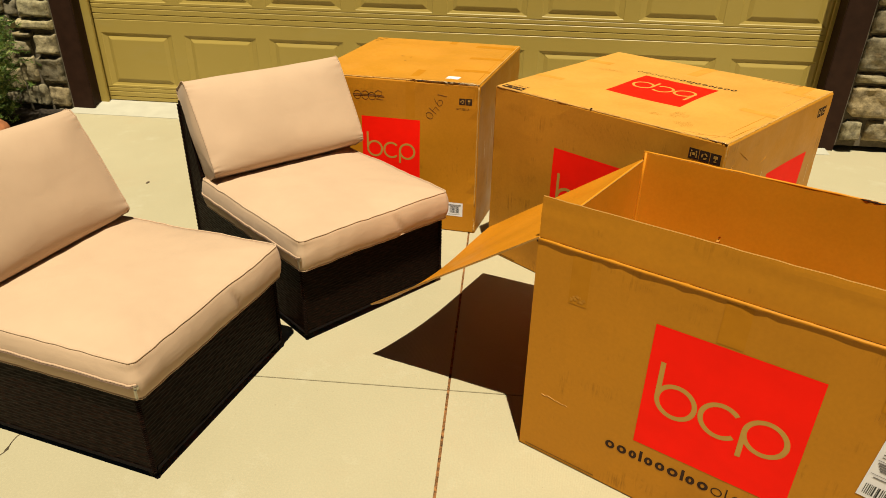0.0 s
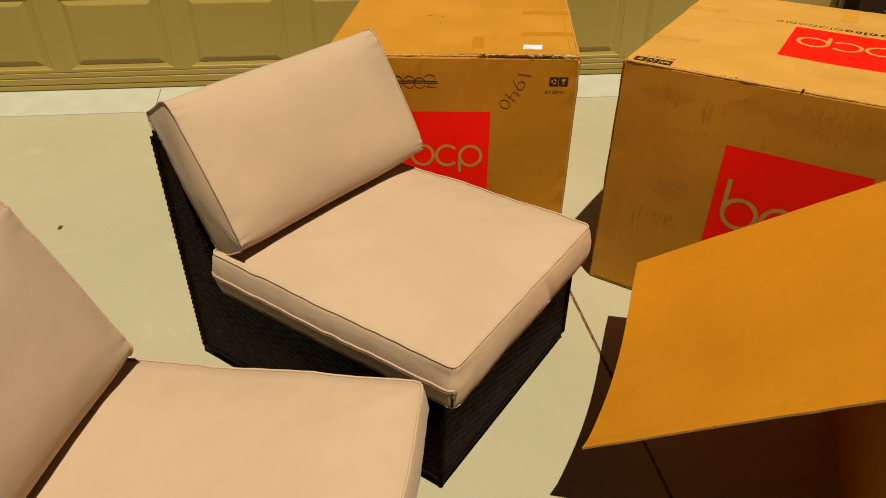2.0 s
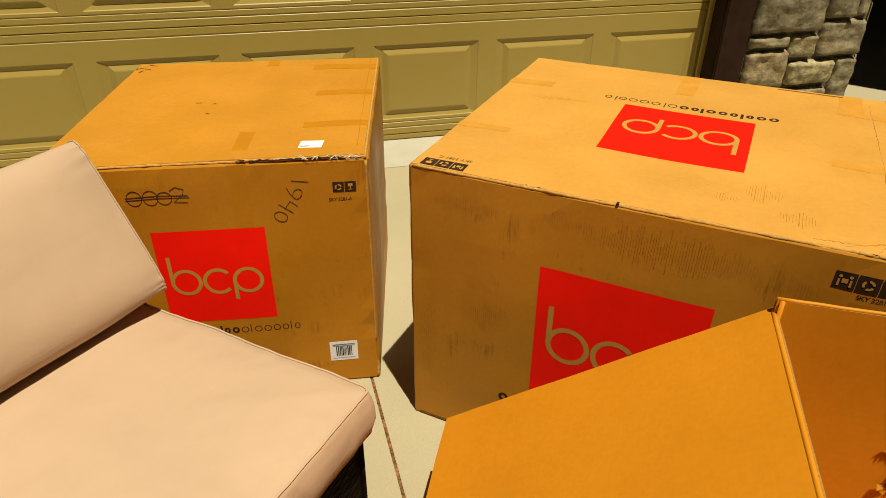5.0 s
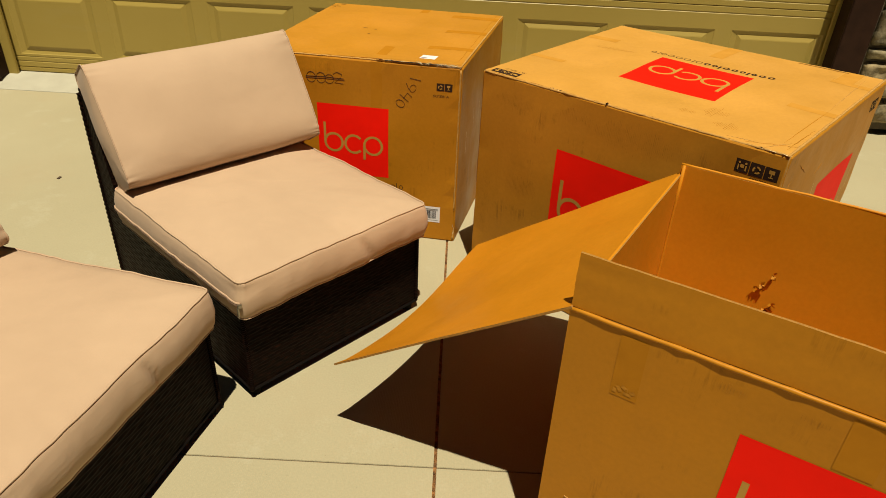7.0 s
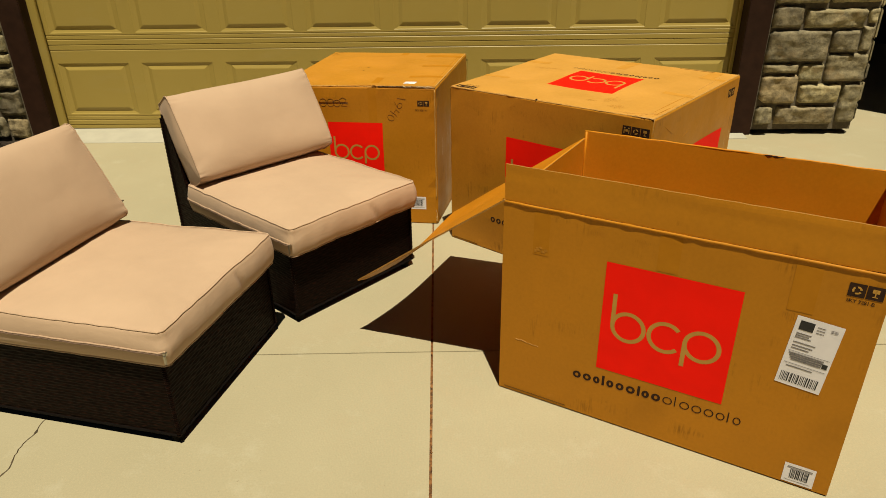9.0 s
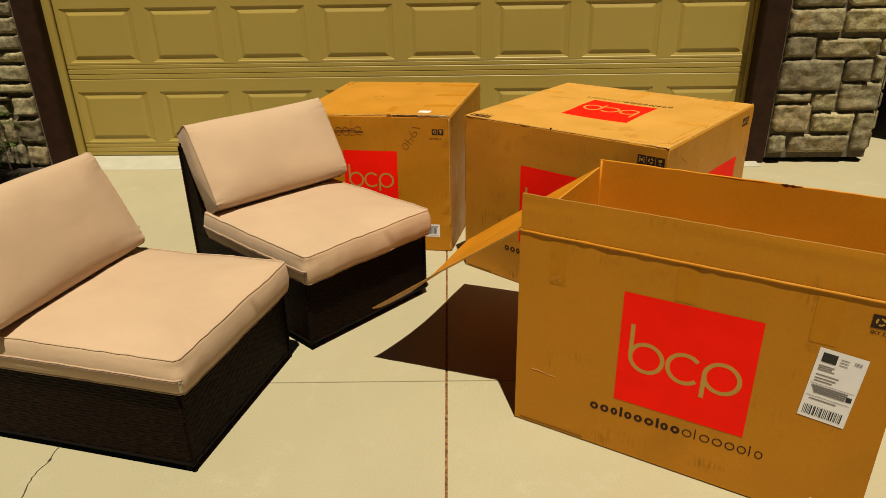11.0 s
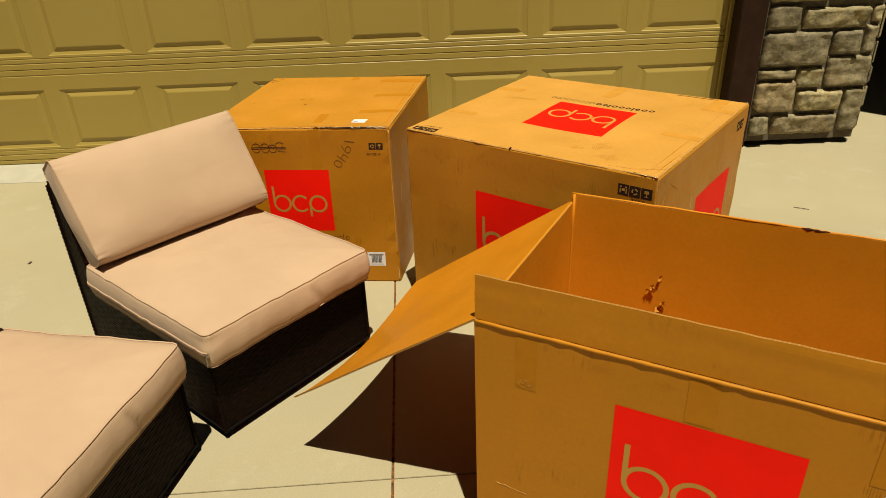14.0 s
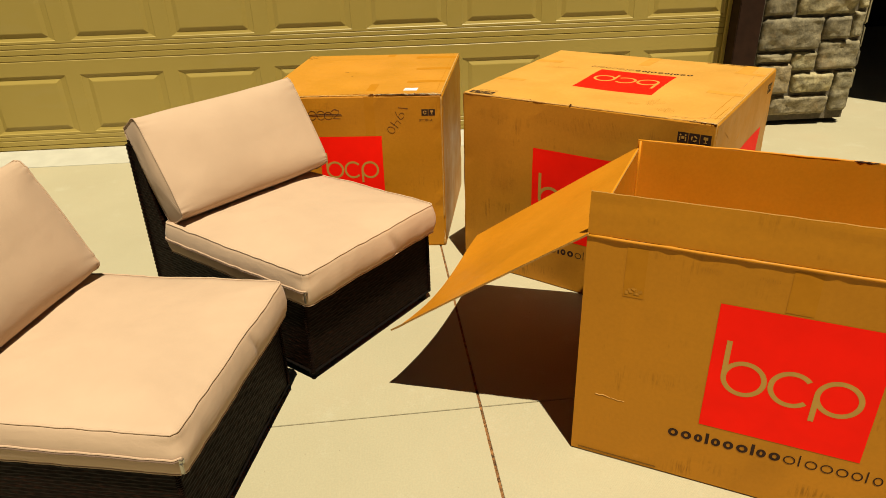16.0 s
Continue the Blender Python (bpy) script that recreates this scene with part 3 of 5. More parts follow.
def build_wide_carton():
    m = pose(0.532, 3.140, 0, 0, 0, -39.6)
    w, d = 0.970, 0.862
    root, front, right, top = closed_carton("carton", m, w, d, (0.742, 0.750, 0.768, 0.764), "brown closed wide cardboard carton, red squares on top and sides", 11.0, KRAFT_PALE, 0.0)
    logo(front, 0.321, 0.214, 0.355, root)
    brand_bars(front, 0.245, 0.73, 0.152, 0.038, root)
    logo(top, 0.351, 0.248, 0.315, root, True, tall=0.290)
    brand_bars(top, 0.288, 0.716, 0.592, 0.036, root, True)
    logo(right, 0.360, 0.208, 0.355, root)
    handling_marks(top, 0.024, 0.010, 0.033, 3, root, True)
    lettering("SKY 3281-C", 0.016, top, 0.128, 0.064, 180, root, INK_AND_SHADE)
    handling_marks(front, 0.848, 0.676, 0.0345, 3, root)
    lettering("SKY 3281-C", 0.0140, front, 0.890, 0.661, 0, root, INK_AND_SHADE, spread=0.84)
    handling_marks(right, 0.735, 0.690, 0.035, 3, root)
    from_lists("print_bar", *front.sheet(0.020, 0.008, 0.165, 0.0125, 0.0012, 3), WORN_INK, root, "thin printed line of small writing")
    from_lists("print_bar", *top.sheet(0.70, 0.838, 0.86, 0.845, 0.0012, 3), WORN_INK, root, "thin printed line of small writing")
    tape(top, 0.004, 0.245, 0.138, 0.275, root, mat=TAPE_PALE)
    tape(top, 0.004, 0.60, 0.13, 0.64, root, mat=TAPE_PALE)
    tape(top, 0.452, 0.68, 0.502, 0.856, root, mat=TAPE_PALE)
    tape(top, 0.850, 0.72, 0.905, 0.856, root, mat=TAPE_PALE)
    tape(top, 0.845, 0.69, 0.965, 0.725, root, mat=TAPE_PALE)
    tape(top, 0.830, 0.355, 0.965, 0.392, root, mat=TAPE_PALE)
    tape(front, 0.885, 0.56, 0.93, 0.652, root)
    rubbed_flutes(front, ((0.05, 0.64, 0.17, 0.06), (0.235, 0.60, 0.03, 0.09), (0.40, 0.62, 0.34, 0.10), (0.30, 0.66, 0.12, 0.05), (0.13, 0.345, 0.13, 0.10), (0.02, 0.08, 0.05, 0.4), (0.74, 0.58, 0.10, 0.12)), root, 31, SCUFF)
    rubbed_flutes(top, ((0.675, 0.12, 0.07, 0.09), (0.735, 0.045, 0.07, 0.07), (0.62, 0.10, 0.05, 0.04), (0.10, 0.50, 0.16, 0.03)), root, 32, SCUFF)
    edge_wear(root, ((0.26, 0.004, 0.745), (0.32, 0.004, 0.746)), 5, 0.004, 12, 6)
    edge_wear(root, ((0.45, 0.004, 0.747), (0.47, 0.004, 0.747)), 6, 0.004, 6, 4)
    edge_wear(root, ((0.01, 0.0, 0.742), (w - 0.005, 0.004, 0.750)), 7, 0.005, 110)
    edge_wear(root, ((0.87, 0.003, 0.750), (w - 0.005, 0.004, 0.751)), 15, 0.005, 20, 8)
    edge_wear(root, ((w - 0.005, 0.0, 0.751), (w - 0.005, d - 0.005, 0.769)), 8, 0.007, 80, 5)
    edge_wear(root, ((w - 0.004, 0.003, 0.02), (w - 0.004, 0.003, 0.75)), 16, 0.005, 60, 4)
    edge_wear(root, ((0.004, 0.004, 0.02), (0.004, 0.004, 0.74)), 17, 0.005, 60)
    edge_wear(root, ((0.005, 0.01, 0.741), (0.005, d - 0.01, 0.763)), 18, 0.003, 60)
    edge_wear(root, ((0.01, d - 0.006, 0.764), (w - 0.01, d - 0.006, 0.768)), 19, 0.004, 80, 3)
    # rubbed pale marks down the open side
    for i, a in enumerate((0.07, 0.16, 0.25, 0.31, 0.755, 0.79, 0.83)):
        b = 0.40 + 0.22 * ((i * 5) % 4) / 4
        from_lists("pale_scuff", *right.turned(a, b, 0.004, 0.04 + 0.02 * (i % 3), 12 - 5 * (i % 4), 0.0012, 2), TORN, root, "pale rubbed scuff")
    # crumples near the battered corner
    for k, (a0, b0, a1, b1) in enumerate(((0.03, 0.66, 0.11, 0.59), (0.02, 0.62, 0.07, 0.67), (0.10, 0.70, 0.17, 0.66), (0.28, 0.62, 0.33, 0.64))):
        pts = [right.at(a0 + (a1 - a0) * i / 8 + 0.006 * nz(i * 0.8, k), b0 + (b1 - b0) * i / 8 + 0.006 * nz(i * 0.9, k + 5), 0.0005) for i in range(9)]
        from_lists("crease", *tube_mesh(pts, [0.0002 + 0.0006 * math.sin(math.pi * i / 8) for i in range(9)], 5), KRAFT_PALE, root, "crumpled crease near the corner", True)
    for k, (fc, a0, b0, a1, b1) in enumerate(((top, 0.85, 0.015, 0.960, 0.07), (top, 0.90, 0.012, 0.94, 0.085), (top, 0.925, 0.07, 0.930, 0.40), (top, 0.930, 0.40, 0.920, 0.80), (top, 0.945, 0.03, 0.952, 0.22), (top, 0.80, 0.02, 0.88, 0.03))):
        bend = [fc.at(a0 + (a1 - a0) * i / 14 + 0.005 * nz(i * 0.7, k + 20), b0 + (b1 - b0) * i / 14 + 0.005 * nz(i * 0.8, k + 31), 0.0002) for i in range(15)]
        from_lists("crease", *tube_mesh(bend, [0.0002 + 0.0009 * math.sin(math.pi * i / 14) for i in range(15)], 6), WORN if k % 2 else KRAFT_PALE, root, "crumpled crease near the corner", True)
    hole = boxed((0.457, -0.0015, 0.7440), (0.462, 0.008, 0.7505), 0.001)
    part("torn_notch", hole, INK_AND_SHADE, root, "small dark torn notch in the edge")
    return root


def board(o, u, v, n, w, h, t=0.006, wave=0.004, seed=0.0, nu=20, nv=10, sag=0.0, bow=0.0):
    """A sheet of corrugated board with thickness: outer and inner side and its cut rim."""
    o, u, v, n = Vector(o), Vector(u).normalized(), Vector(v).normalized(), Vector(n).normalized()

    def f(s, q):
        edge = 0.002 * nz(s * 40 + seed, q * 40, seed) if min(s, q, 1 - s, 1 - q) < 0.01 else 0
        return o + u * (w * s + edge) + v * (h * q + edge) + n * (wave * q * nz(s * 3 + seed, q * 3, seed) + sag * q * q + bow * q * q * math.sin(math.pi * s ** 0.7))
    v1, f1 = grid_mesh(f, nu, nv)
    k = len(v1)
    v2 = [p - n * t for p in v1]
    w1 = nu + 1
    rim = [i for i in range(w1)] + [w1 * j + nu for j in range(1, nv + 1)] + [w1 * nv + i for i in range(nu - 1, -1, -1)] + [w1 * j for j in range(nv - 1, 0, -1)]
    wall = [(rim[i], rim[i] + k, rim[(i + 1) % len(rim)] + k, rim[(i + 1) % len(rim)]) for i in range(len(rim))]
    me_faces = f1 + [tuple(i + k for i in q)[::-1] for q in f1] + wall
    return v1 + v2, me_faces, len(f1)


def board_part(name, parent, label, outer, inner, *a, **k):
    verts, faces, n = board(*a, **k)
    ob = from_lists(name, verts, faces, outer, parent, label)
    ob.data.materials.append(inner)
    ob.data.materials.append(KRAFT_EDGE)
    idx = [0] * n + [1] * n + [2] * (len(faces) - 2 * n)
    ob.data.polygons.foreach_set("material_index", idx)
    return ob


def build_open_carton():
    """The emptied carton: walls, one flap standing up in front, one hanging out at its end."""
    W, D, H, T = 0.972, 0.692, 0.671, 0.006
    root = thing("carton", pose(0.706, 1.956, 0, 0, 0, -28.9), "open empty cardboard carton with flaps out, red square on front", "cardboard box")
    X, Y, Z = Vector((1, 0, 0)), Vector((0, 1, 0)), Vector((0, 0, 1))
    board_part("front_wall", root, "", KRAFT, KRAFT_IN_LIT, (0, 0, 0.005), X, Z, -Y, W, H - 0.005, T, 0.0002, 1.0)
    board_part("back_wall", root, "", KRAFT, KRAFT_IN_LIT, (W, D, 0), -X, Z, Y, W, H + 0.028, T, 0.003, 2.0)
    board_part("end_wall", root, "", KRAFT, KRAFT_IN_LIT, (0, D - T - 0.001, 0.005), -Y, Z, -X, D - 2 * T - 0.002, H - 0.001, T, 0.002, 3.0)
    board_part("end_wall", root, "", KRAFT, KRAFT_IN_LIT, (W, T + 0.001, 0), Y, Z, X, D - 2 * T - 0.002, H, T, 0.002, 4.0)
    part("carton_bottom", boxed((T + 0.002, T + 0.002, 0.0), (W - T - 0.002, D - T - 0.002, 0.010), 0.001), KRAFT_IN_LIT, root)
    # flap hanging out over the driveway
    out = Vector((-0.568, 0.002, -0.414))
    board_part("end_flap", root, "large flap hanging outward", KRAFT_IN_LIT, KRAFT, (0.001, -0.003, H + 0.004), Y, out, Y.cross(out), 0.704, out.length, 0.005, 0.006, 5.0, 20, 18, -0.003, -0.033)
    v, f = tube_mesh([(0.001, 0.004 + 0.684 * i / 20, H + 0.0005 + 0.0006 * nz(i * 0.6, 3.0)) for i in range(21)], 0.0045, 10)
    from_lists("hinge_crease", v, f, KRAFT_IN_LIT, root, "", True)
    # front flap standing up, its fold a rolled ridge
    board_part("front_flap", root, "narrow flap standing upright", KRAFT, KRAFT_IN_LIT, (0.0, 0.003, H + 0.002), X, Vector((0, 0.03, 1)), -Y, W, 0.107, 0.005, 0.0015, 6.0, 30, 12)
    ridge = [(W * i / 40, 0.0005 + 0.002 * nz(i * 0.5, 3.0), H - 0.003 + 0.0012 * nz(i * 0.33, 1.0)) for i in range(41)]
    v, f = tube_mesh(ridge, [0.0042 + 0.0014 * nz(i * 0.7, 9.0) for i in range(41)], 8)
    from_lists("fold_ridge", v, f, KRAFT, root, "rolled crease along the fold", True)
    # rolled inner corner and back edge
    v, f = tube_mesh([(0.008, D - 0.009, z * 0.1) for z in range(1, 8)], 0.004, 8)
    from_lists("corner_fold", v, f, KRAFT_IN_LIT, root, "", True)
    back = [(W * i / 30, D - 0.002 + 0.001 * nz(i * 0.8, 2.0), H + 0.029 + 0.002 * nz(i * 0.5, 8.0)) for i in range(31)]
    v, f = tube_mesh(back, 0.0036, 8)
    from_lists("rolled_edge", v, f, KRAFT_IN_LIT, root, "", True)
    board_part("back_flap", root, "flap folded down behind", KRAFT_IN_LIT, KRAFT, (W, D + 0.004, H + 0.020), -X, Vector((0, 0.12, -1)), Y, W, 0.16, 0.005, 0.003, 8.0, 16, 5)
    # prints on the front
    front = Face((0, -0.0004, 0), (1, 0, 0), (0, 0, 1), W, H, 0.0, 0)
    logo(front, 0.318, 0.194, 0.356, root)
    brand_bars(front, 0.249, 0.731, 0.134, 0.038, root, rise=0.008)
    from_lists("print_bar", *front.sheet(0.020, 0.0125, 0.232, 0.017, 0.0012, 3), WORN_INK, root, "thin printed line of small writing")
    handling_marks(front, 0.887, 0.602, 0.035, 2, root)
    lettering("SKY 3281-B", 0.0140, front, 0.888, 0.586, 0, root, INK_AND_SHADE, spread=0.84)
    barcode(front, 0.859, 0.010, 0.076, 0.064, root, 9)
    tape(front, 0.097, 0.522, 0.146, 0.655, root)
    tape(front, 0.451, 0.556, 0.508, 0.660, root)
    tape(front, 0.772, 0.53, 0.830, 0.655, root)
    rubbed_flutes(front, ((0.26, 0.618, 0.05, 0.022), (0.385, 0.616, 0.045, 0.024), (0.10, 0.522, 0.045, 0.03), (0.765, 0.49, 0.03, 0.05)), root, 33, SCUFF)
    # dried glue and torn paper at the foot of the strips of tape
    glue = [front.turned(0.105 + 0.008 * i, 0.534 + 0.006 * ((i * 7) % 3), 0.007, 0.010 + 0.004 * (i % 2), 30 * i, 0.0022, 1) for i in range(5)]
    from_lists("torn_patch", *joined(*glue), SCUFF, root, "torn paper under the tape")
    # shipping label, slightly askew
    ca, cb, dg = 0.845, 0.416, -4.5
    ship = from_lists("shipping_label", *front.turned(ca, cb, 0.105, 0.204, dg, 0.0016, 4), PAPER, root, "white paper shipping label, slightly askew")

    def spot(x, y, w, h, mat, nm="print_bar", off=0.0030):
        c, s = math.cos(radians(dg)), math.sin(radians(dg))
        return from_lists(nm, *front.turned(ca + x * c - y * s, cb + x * s + y * c, w, h, dg, off, 1), mat, ship)
    spot(-0.026, 0.078, 0.032, 0.026, BLACK_INK_AND_SHADE, "dark_square")
    for i in range(3):
        spot(0.006, 0.084 - i * 0.008, 0.018, 0.002, GREY_INK)
        spot(0.034, 0.086 - i * 0.003, 0.016, 0.0015, GREY_INK)
    for y, w, x in ((0.054, 0.034, -0.026), (0.048, 0.030, -0.028), (0.042, 0.036, -0.025), (0.028, 0.050, -0.018), (0.018, 0.046, -0.02), (0.010, 0.040, -0.023)):
        spot(x, y, w, 0.0028, GREY_INK)
    for i in range(4):
        spot(-0.004 + 0.001 * i, -0.006 - i * 0.0058, 0.080 - 0.004 * i, 0.0042, GREY_INK)
    spot(0.0, -0.036, 0.094, 0.0012, GREY_INK)
    spot(0.0, 0.0005, 0.094, 0.0012, GREY_INK)
    spot(0.041, -0.018, 0.012, 0.014, BLACK_INK_AND_SHADE, "dark_square")
    spot(-0.01, -0.044, 0.06, 0.003, GREY_INK)
    rnd, x = random.Random(4), -0.044
    while x < 0.044:
        k = rnd.choice((0.0012, 0.0018, 0.0028))
        spot(x, -0.078, k, 0.028, BLACK_INK_AND_SHADE, "barcode_line")
        x += k + rnd.choice((0.0016, 0.0024))
    # scratches and torn places
    rnd = random.Random(21)
    pts = [front.at(0.056 + 0.0095 * i + rnd.uniform(-0.003, 0.003), 0.208 + rnd.uniform(-0.005, 0.005), 0.0) for i in range(9)]
    from_lists("scratch", *tube_mesh(pts, [0.0004 + 0.0008 * rnd.random() for i in range(9)], 4), WORN, root, "short pale scratch")
    inner = Face((0, D - T - 0.001, 0), (1, 0, 0), (0, 0, 1), W, H, 0.0, 0)
    tears = []
    for a, b, s in ((0.281, 0.479, 0.009), (0.260, 0.440, 0.012), (0.250, 0.432, 0.009), (0.288, 0.375, 0.015), (0.277, 0.352, 0.014), (0.294, 0.392, 0.011), (0.270, 0.335, 0.011), (0.284, 0.360, 0.013)):
        for k in range(4):
            w = rnd.uniform(0, 360)
            p = Vector((a, D - T - 0.004, b)) + Vector((rnd.uniform(-0.5, 0.5) * s, 0, rnd.uniform(-0.5, 0.5) * s))
            e1, e2 = Vector((math.cos(w), -0.15, math.sin(w))) * s, Vector((-math.sin(w), -0.9, math.cos(w))) * s * rnd.uniform(0.5, 0.9)
            tears.append(([p, p + e1, p + e1 * 0.8 + e2, p + e2 * 0.7], [(0, 1, 2, 3)]))
    tagged(from_lists("torn_patch", *joined(*tears), KRAFT, root, "torn curled paper inside the back wall"), kind="stuff")
    # dark tube stands in for the shaded slot of a tear
    tear = [Vector((0.606 + 0.0095 * i, D - 0.004 - 0.003 * abs(nz(i * 1.3, 2.0)), H + 0.0305 - 0.003 * abs(nz(i * 0.9, 5.0)))) for i in range(8)]
    v, f = tube_mesh(tear, [0.001, 0.002, 0.003, 0.0022, 0.003, 0.0025, 0.002, 0.001], 6)
    from_lists("torn_notch", v, f, INK_AND_SHADE, root, "dark tube standing in for a shaded tear in the upper edge")
    # black patches paint the shade inside the torn hole
    hole = [inner.turned(a, b, l, k, dg, -0.010, 1) for a, b, l, k, dg in ((0.281, 0.362, 0.012, 0.006, 60), (0.272, 0.345, 0.009, 0.005, 20), (0.291, 0.384, 0.008, 0.004, 80))]
    for v, f in hole:
        for q in v:
            q.y -= 0.012
    from_lists("torn_hole", *joined(*hole), BLACK_INK_AND_SHADE, root, "small dark hole torn in the board")
    return root


# ---- wicker chairs ----
def weave(o, u, v, w, h, cut=None):
    """A woven panel: rows of flat strands passing over and under upright canes. cut(a, b) maps the panel onto a shape."""
    o, u, v = Vector(o), Vector(u).normalized(), Vector(v).normalized()
    n = u.cross(v)
    rows, cols = max(1, round(h / 0.0110)), max(1, round(w / 0.030))
    nu, nv = cols * 4, rows * 3

    def f(s, t):
        a, b = s * w, t * h
        r, q = min(int(t * rows), rows - 1), t * rows
        across = math.sin(math.pi * (q - r)) ** 0.6 if 0 < q - r < 1 else 0.0
        along = 0.5 + 0.5 * math.cos(math.pi * (s * cols) + math.pi * (r % 2) + 1.1 * nz(r * 0.9, 4.0))
        d = 0.0030 * across * (0.45 + 0.55 * along) - 0.0018
        if cut:
            a, b = cut(a, b)
        return o + u * a + v * b + n * d
    return grid_mesh(f, nu, nv)


CW, CD, CH, CB = 0.635, 0.82, 0.292, 0.030


def build_chair():
    root = thing("outdoor_chair", pose(0, 0, 0), "armless dark brown resin wicker patio chair on concrete driveway", "chair", "wicker patio chairs")
    h = CH - CB
    from_lists("front_panel", *weave((0, 0, CB), (1, 0, 0), (0, 0, 1), CW, h), WICKER, root, "", True)
    from_lists("side_panel", *weave((0, CD, CB), (0, -1, 0), (0, 0, 1), CD, h), WICKER, root, "", True)
    from_lists("side_panel", *weave((CW, 0, CB), (0, 1, 0), (0, 0, 1), CD, h), WICKER, root, "", True)
    from_lists("back_panel", *weave((CW, CD, CB), (-1, 0, 0), (0, 0, 1), CW, 0.645), WICKER, root, "", True)

    def wedge(mirror):
        def cut(a, b):
            front = 0.690 + 0.095 * b / 0.40
            k = a / 0.2
            y = CD + (front - CD) * k
            return (CD - y, b) if not mirror else (y - 0.62, b)
        return cut
    pieces = [weave((0, CD, CH), (0, -1, 0), (0, 0, 1), 0.2, 0.40, wedge(False)),
              weave((CW, 0.62, CH), (0, 1, 0), (0, 0, 1), 0.2, 0.40, wedge(True)),
              weave((0, 0.690, CH), (1, 0, 0), (0, 0.095, 0.40), CW, 0.41)]
    from_lists("backrest", *joined(*pieces), WICKER, root, "", True)
    part("backrest_cap", boxed((-0.003, 0.772, 0.664), (CW + 0.003, CD + 0.004, 0.684), 0.009, 3), WICKER, root)
    part("seat_deck", boxed((0.004, 0.004, CH - 0.03), (CW - 0.004, CD - 0.006, CH - 0.004), 0.004), WICKER, root)
    part("base_liner", boxed((0.008, 0.008, CB), (CW - 0.008, CD - 0.008, CH - 0.031), 0.002), FOOT, root)
    # corner wraps: a bead of wound strand up each upright edge
    for x, y in ((0, 0), (CW, 0), (0, CD), (CW, CD)):
        pts, rad = [], []
        tall = h if y == 0 else 0.645
        for i in range(80):
            z = CB + tall * i / 79
            pts.append((x, y, z))
            rad.append(0.0055 + 0.0022 * (i % 2))
        v, f = tube_mesh(pts, rad, 6)
        from_lists("corner_wrap", v, f, WICKER, root)
        fx, fy = min(max(x, 0.022), CW - 0.022), min(max(y, 0.022), CD - 0.022)
        bm = bmesh.new()
        bmesh.ops.create_cone(bm, cap_ends=True, segments=14, radius1=0.016, radius2=0.021, depth=CB)
        bmesh.ops.translate(bm, vec=(fx, fy, CB / 2), verts=bm.verts)
        part("foot", bm, FOOT, root, "black plastic foot")
    for a, b in (((0, 0), (CW, 0)), ((0, CD), (0, 0)), ((CW, 0), (CW, CD))):
        n = 60
        pts = [(a[0] + (b[0] - a[0]) * i / n, min(0.69, a[1] + (b[1] - a[1]) * i / n), CH - 0.004) for i in range(n + 1)]
        pts = [p for k, p in enumerate(pts) if k == 0 or p[1] != 0.69 or pts[k - 1][1] != 0.69]
        v, f = tube_mesh(pts, [0.005 + 0.0015 * (i % 2) for i in range(len(pts))], 6)
        from_lists("edge_wrap", v, f, WICKER, root)
        pts = [(*a, CB + 0.002), (*b, CB + 0.002)]
        v, f = tube_mesh(pts, 0.005, 6)
        from_lists("bottom_rail", v, f, FOOT, root)
    return root


def rounded_rect(w, d, r, n=7, long=14):
    """Points round a rectangle with rounded corners, and for each its outward way."""
    pts = []
    for cx, cy, w0, (nx, ny) in ((w - r, r, -90, (0, 1)), (w - r, d - r, 0, (-1, 0)), (r, d - r, 90, (0, -1)), (r, r, 180, (1, 0))):
        for i in range(n + 1):
            a = radians(w0 + 90 * i / n)
            pts.append((cx + r * math.cos(a), cy + r * math.sin(a), math.cos(a), math.sin(a)))
        e = pts[-1]
        run = (d - 2 * r) if nx == 0 else (w - 2 * r)
        for i in range(1, long):
            pts.append((e[0] + nx * run * i / long, e[1] + ny * run * i / long, e[2], e[3]))
    return pts


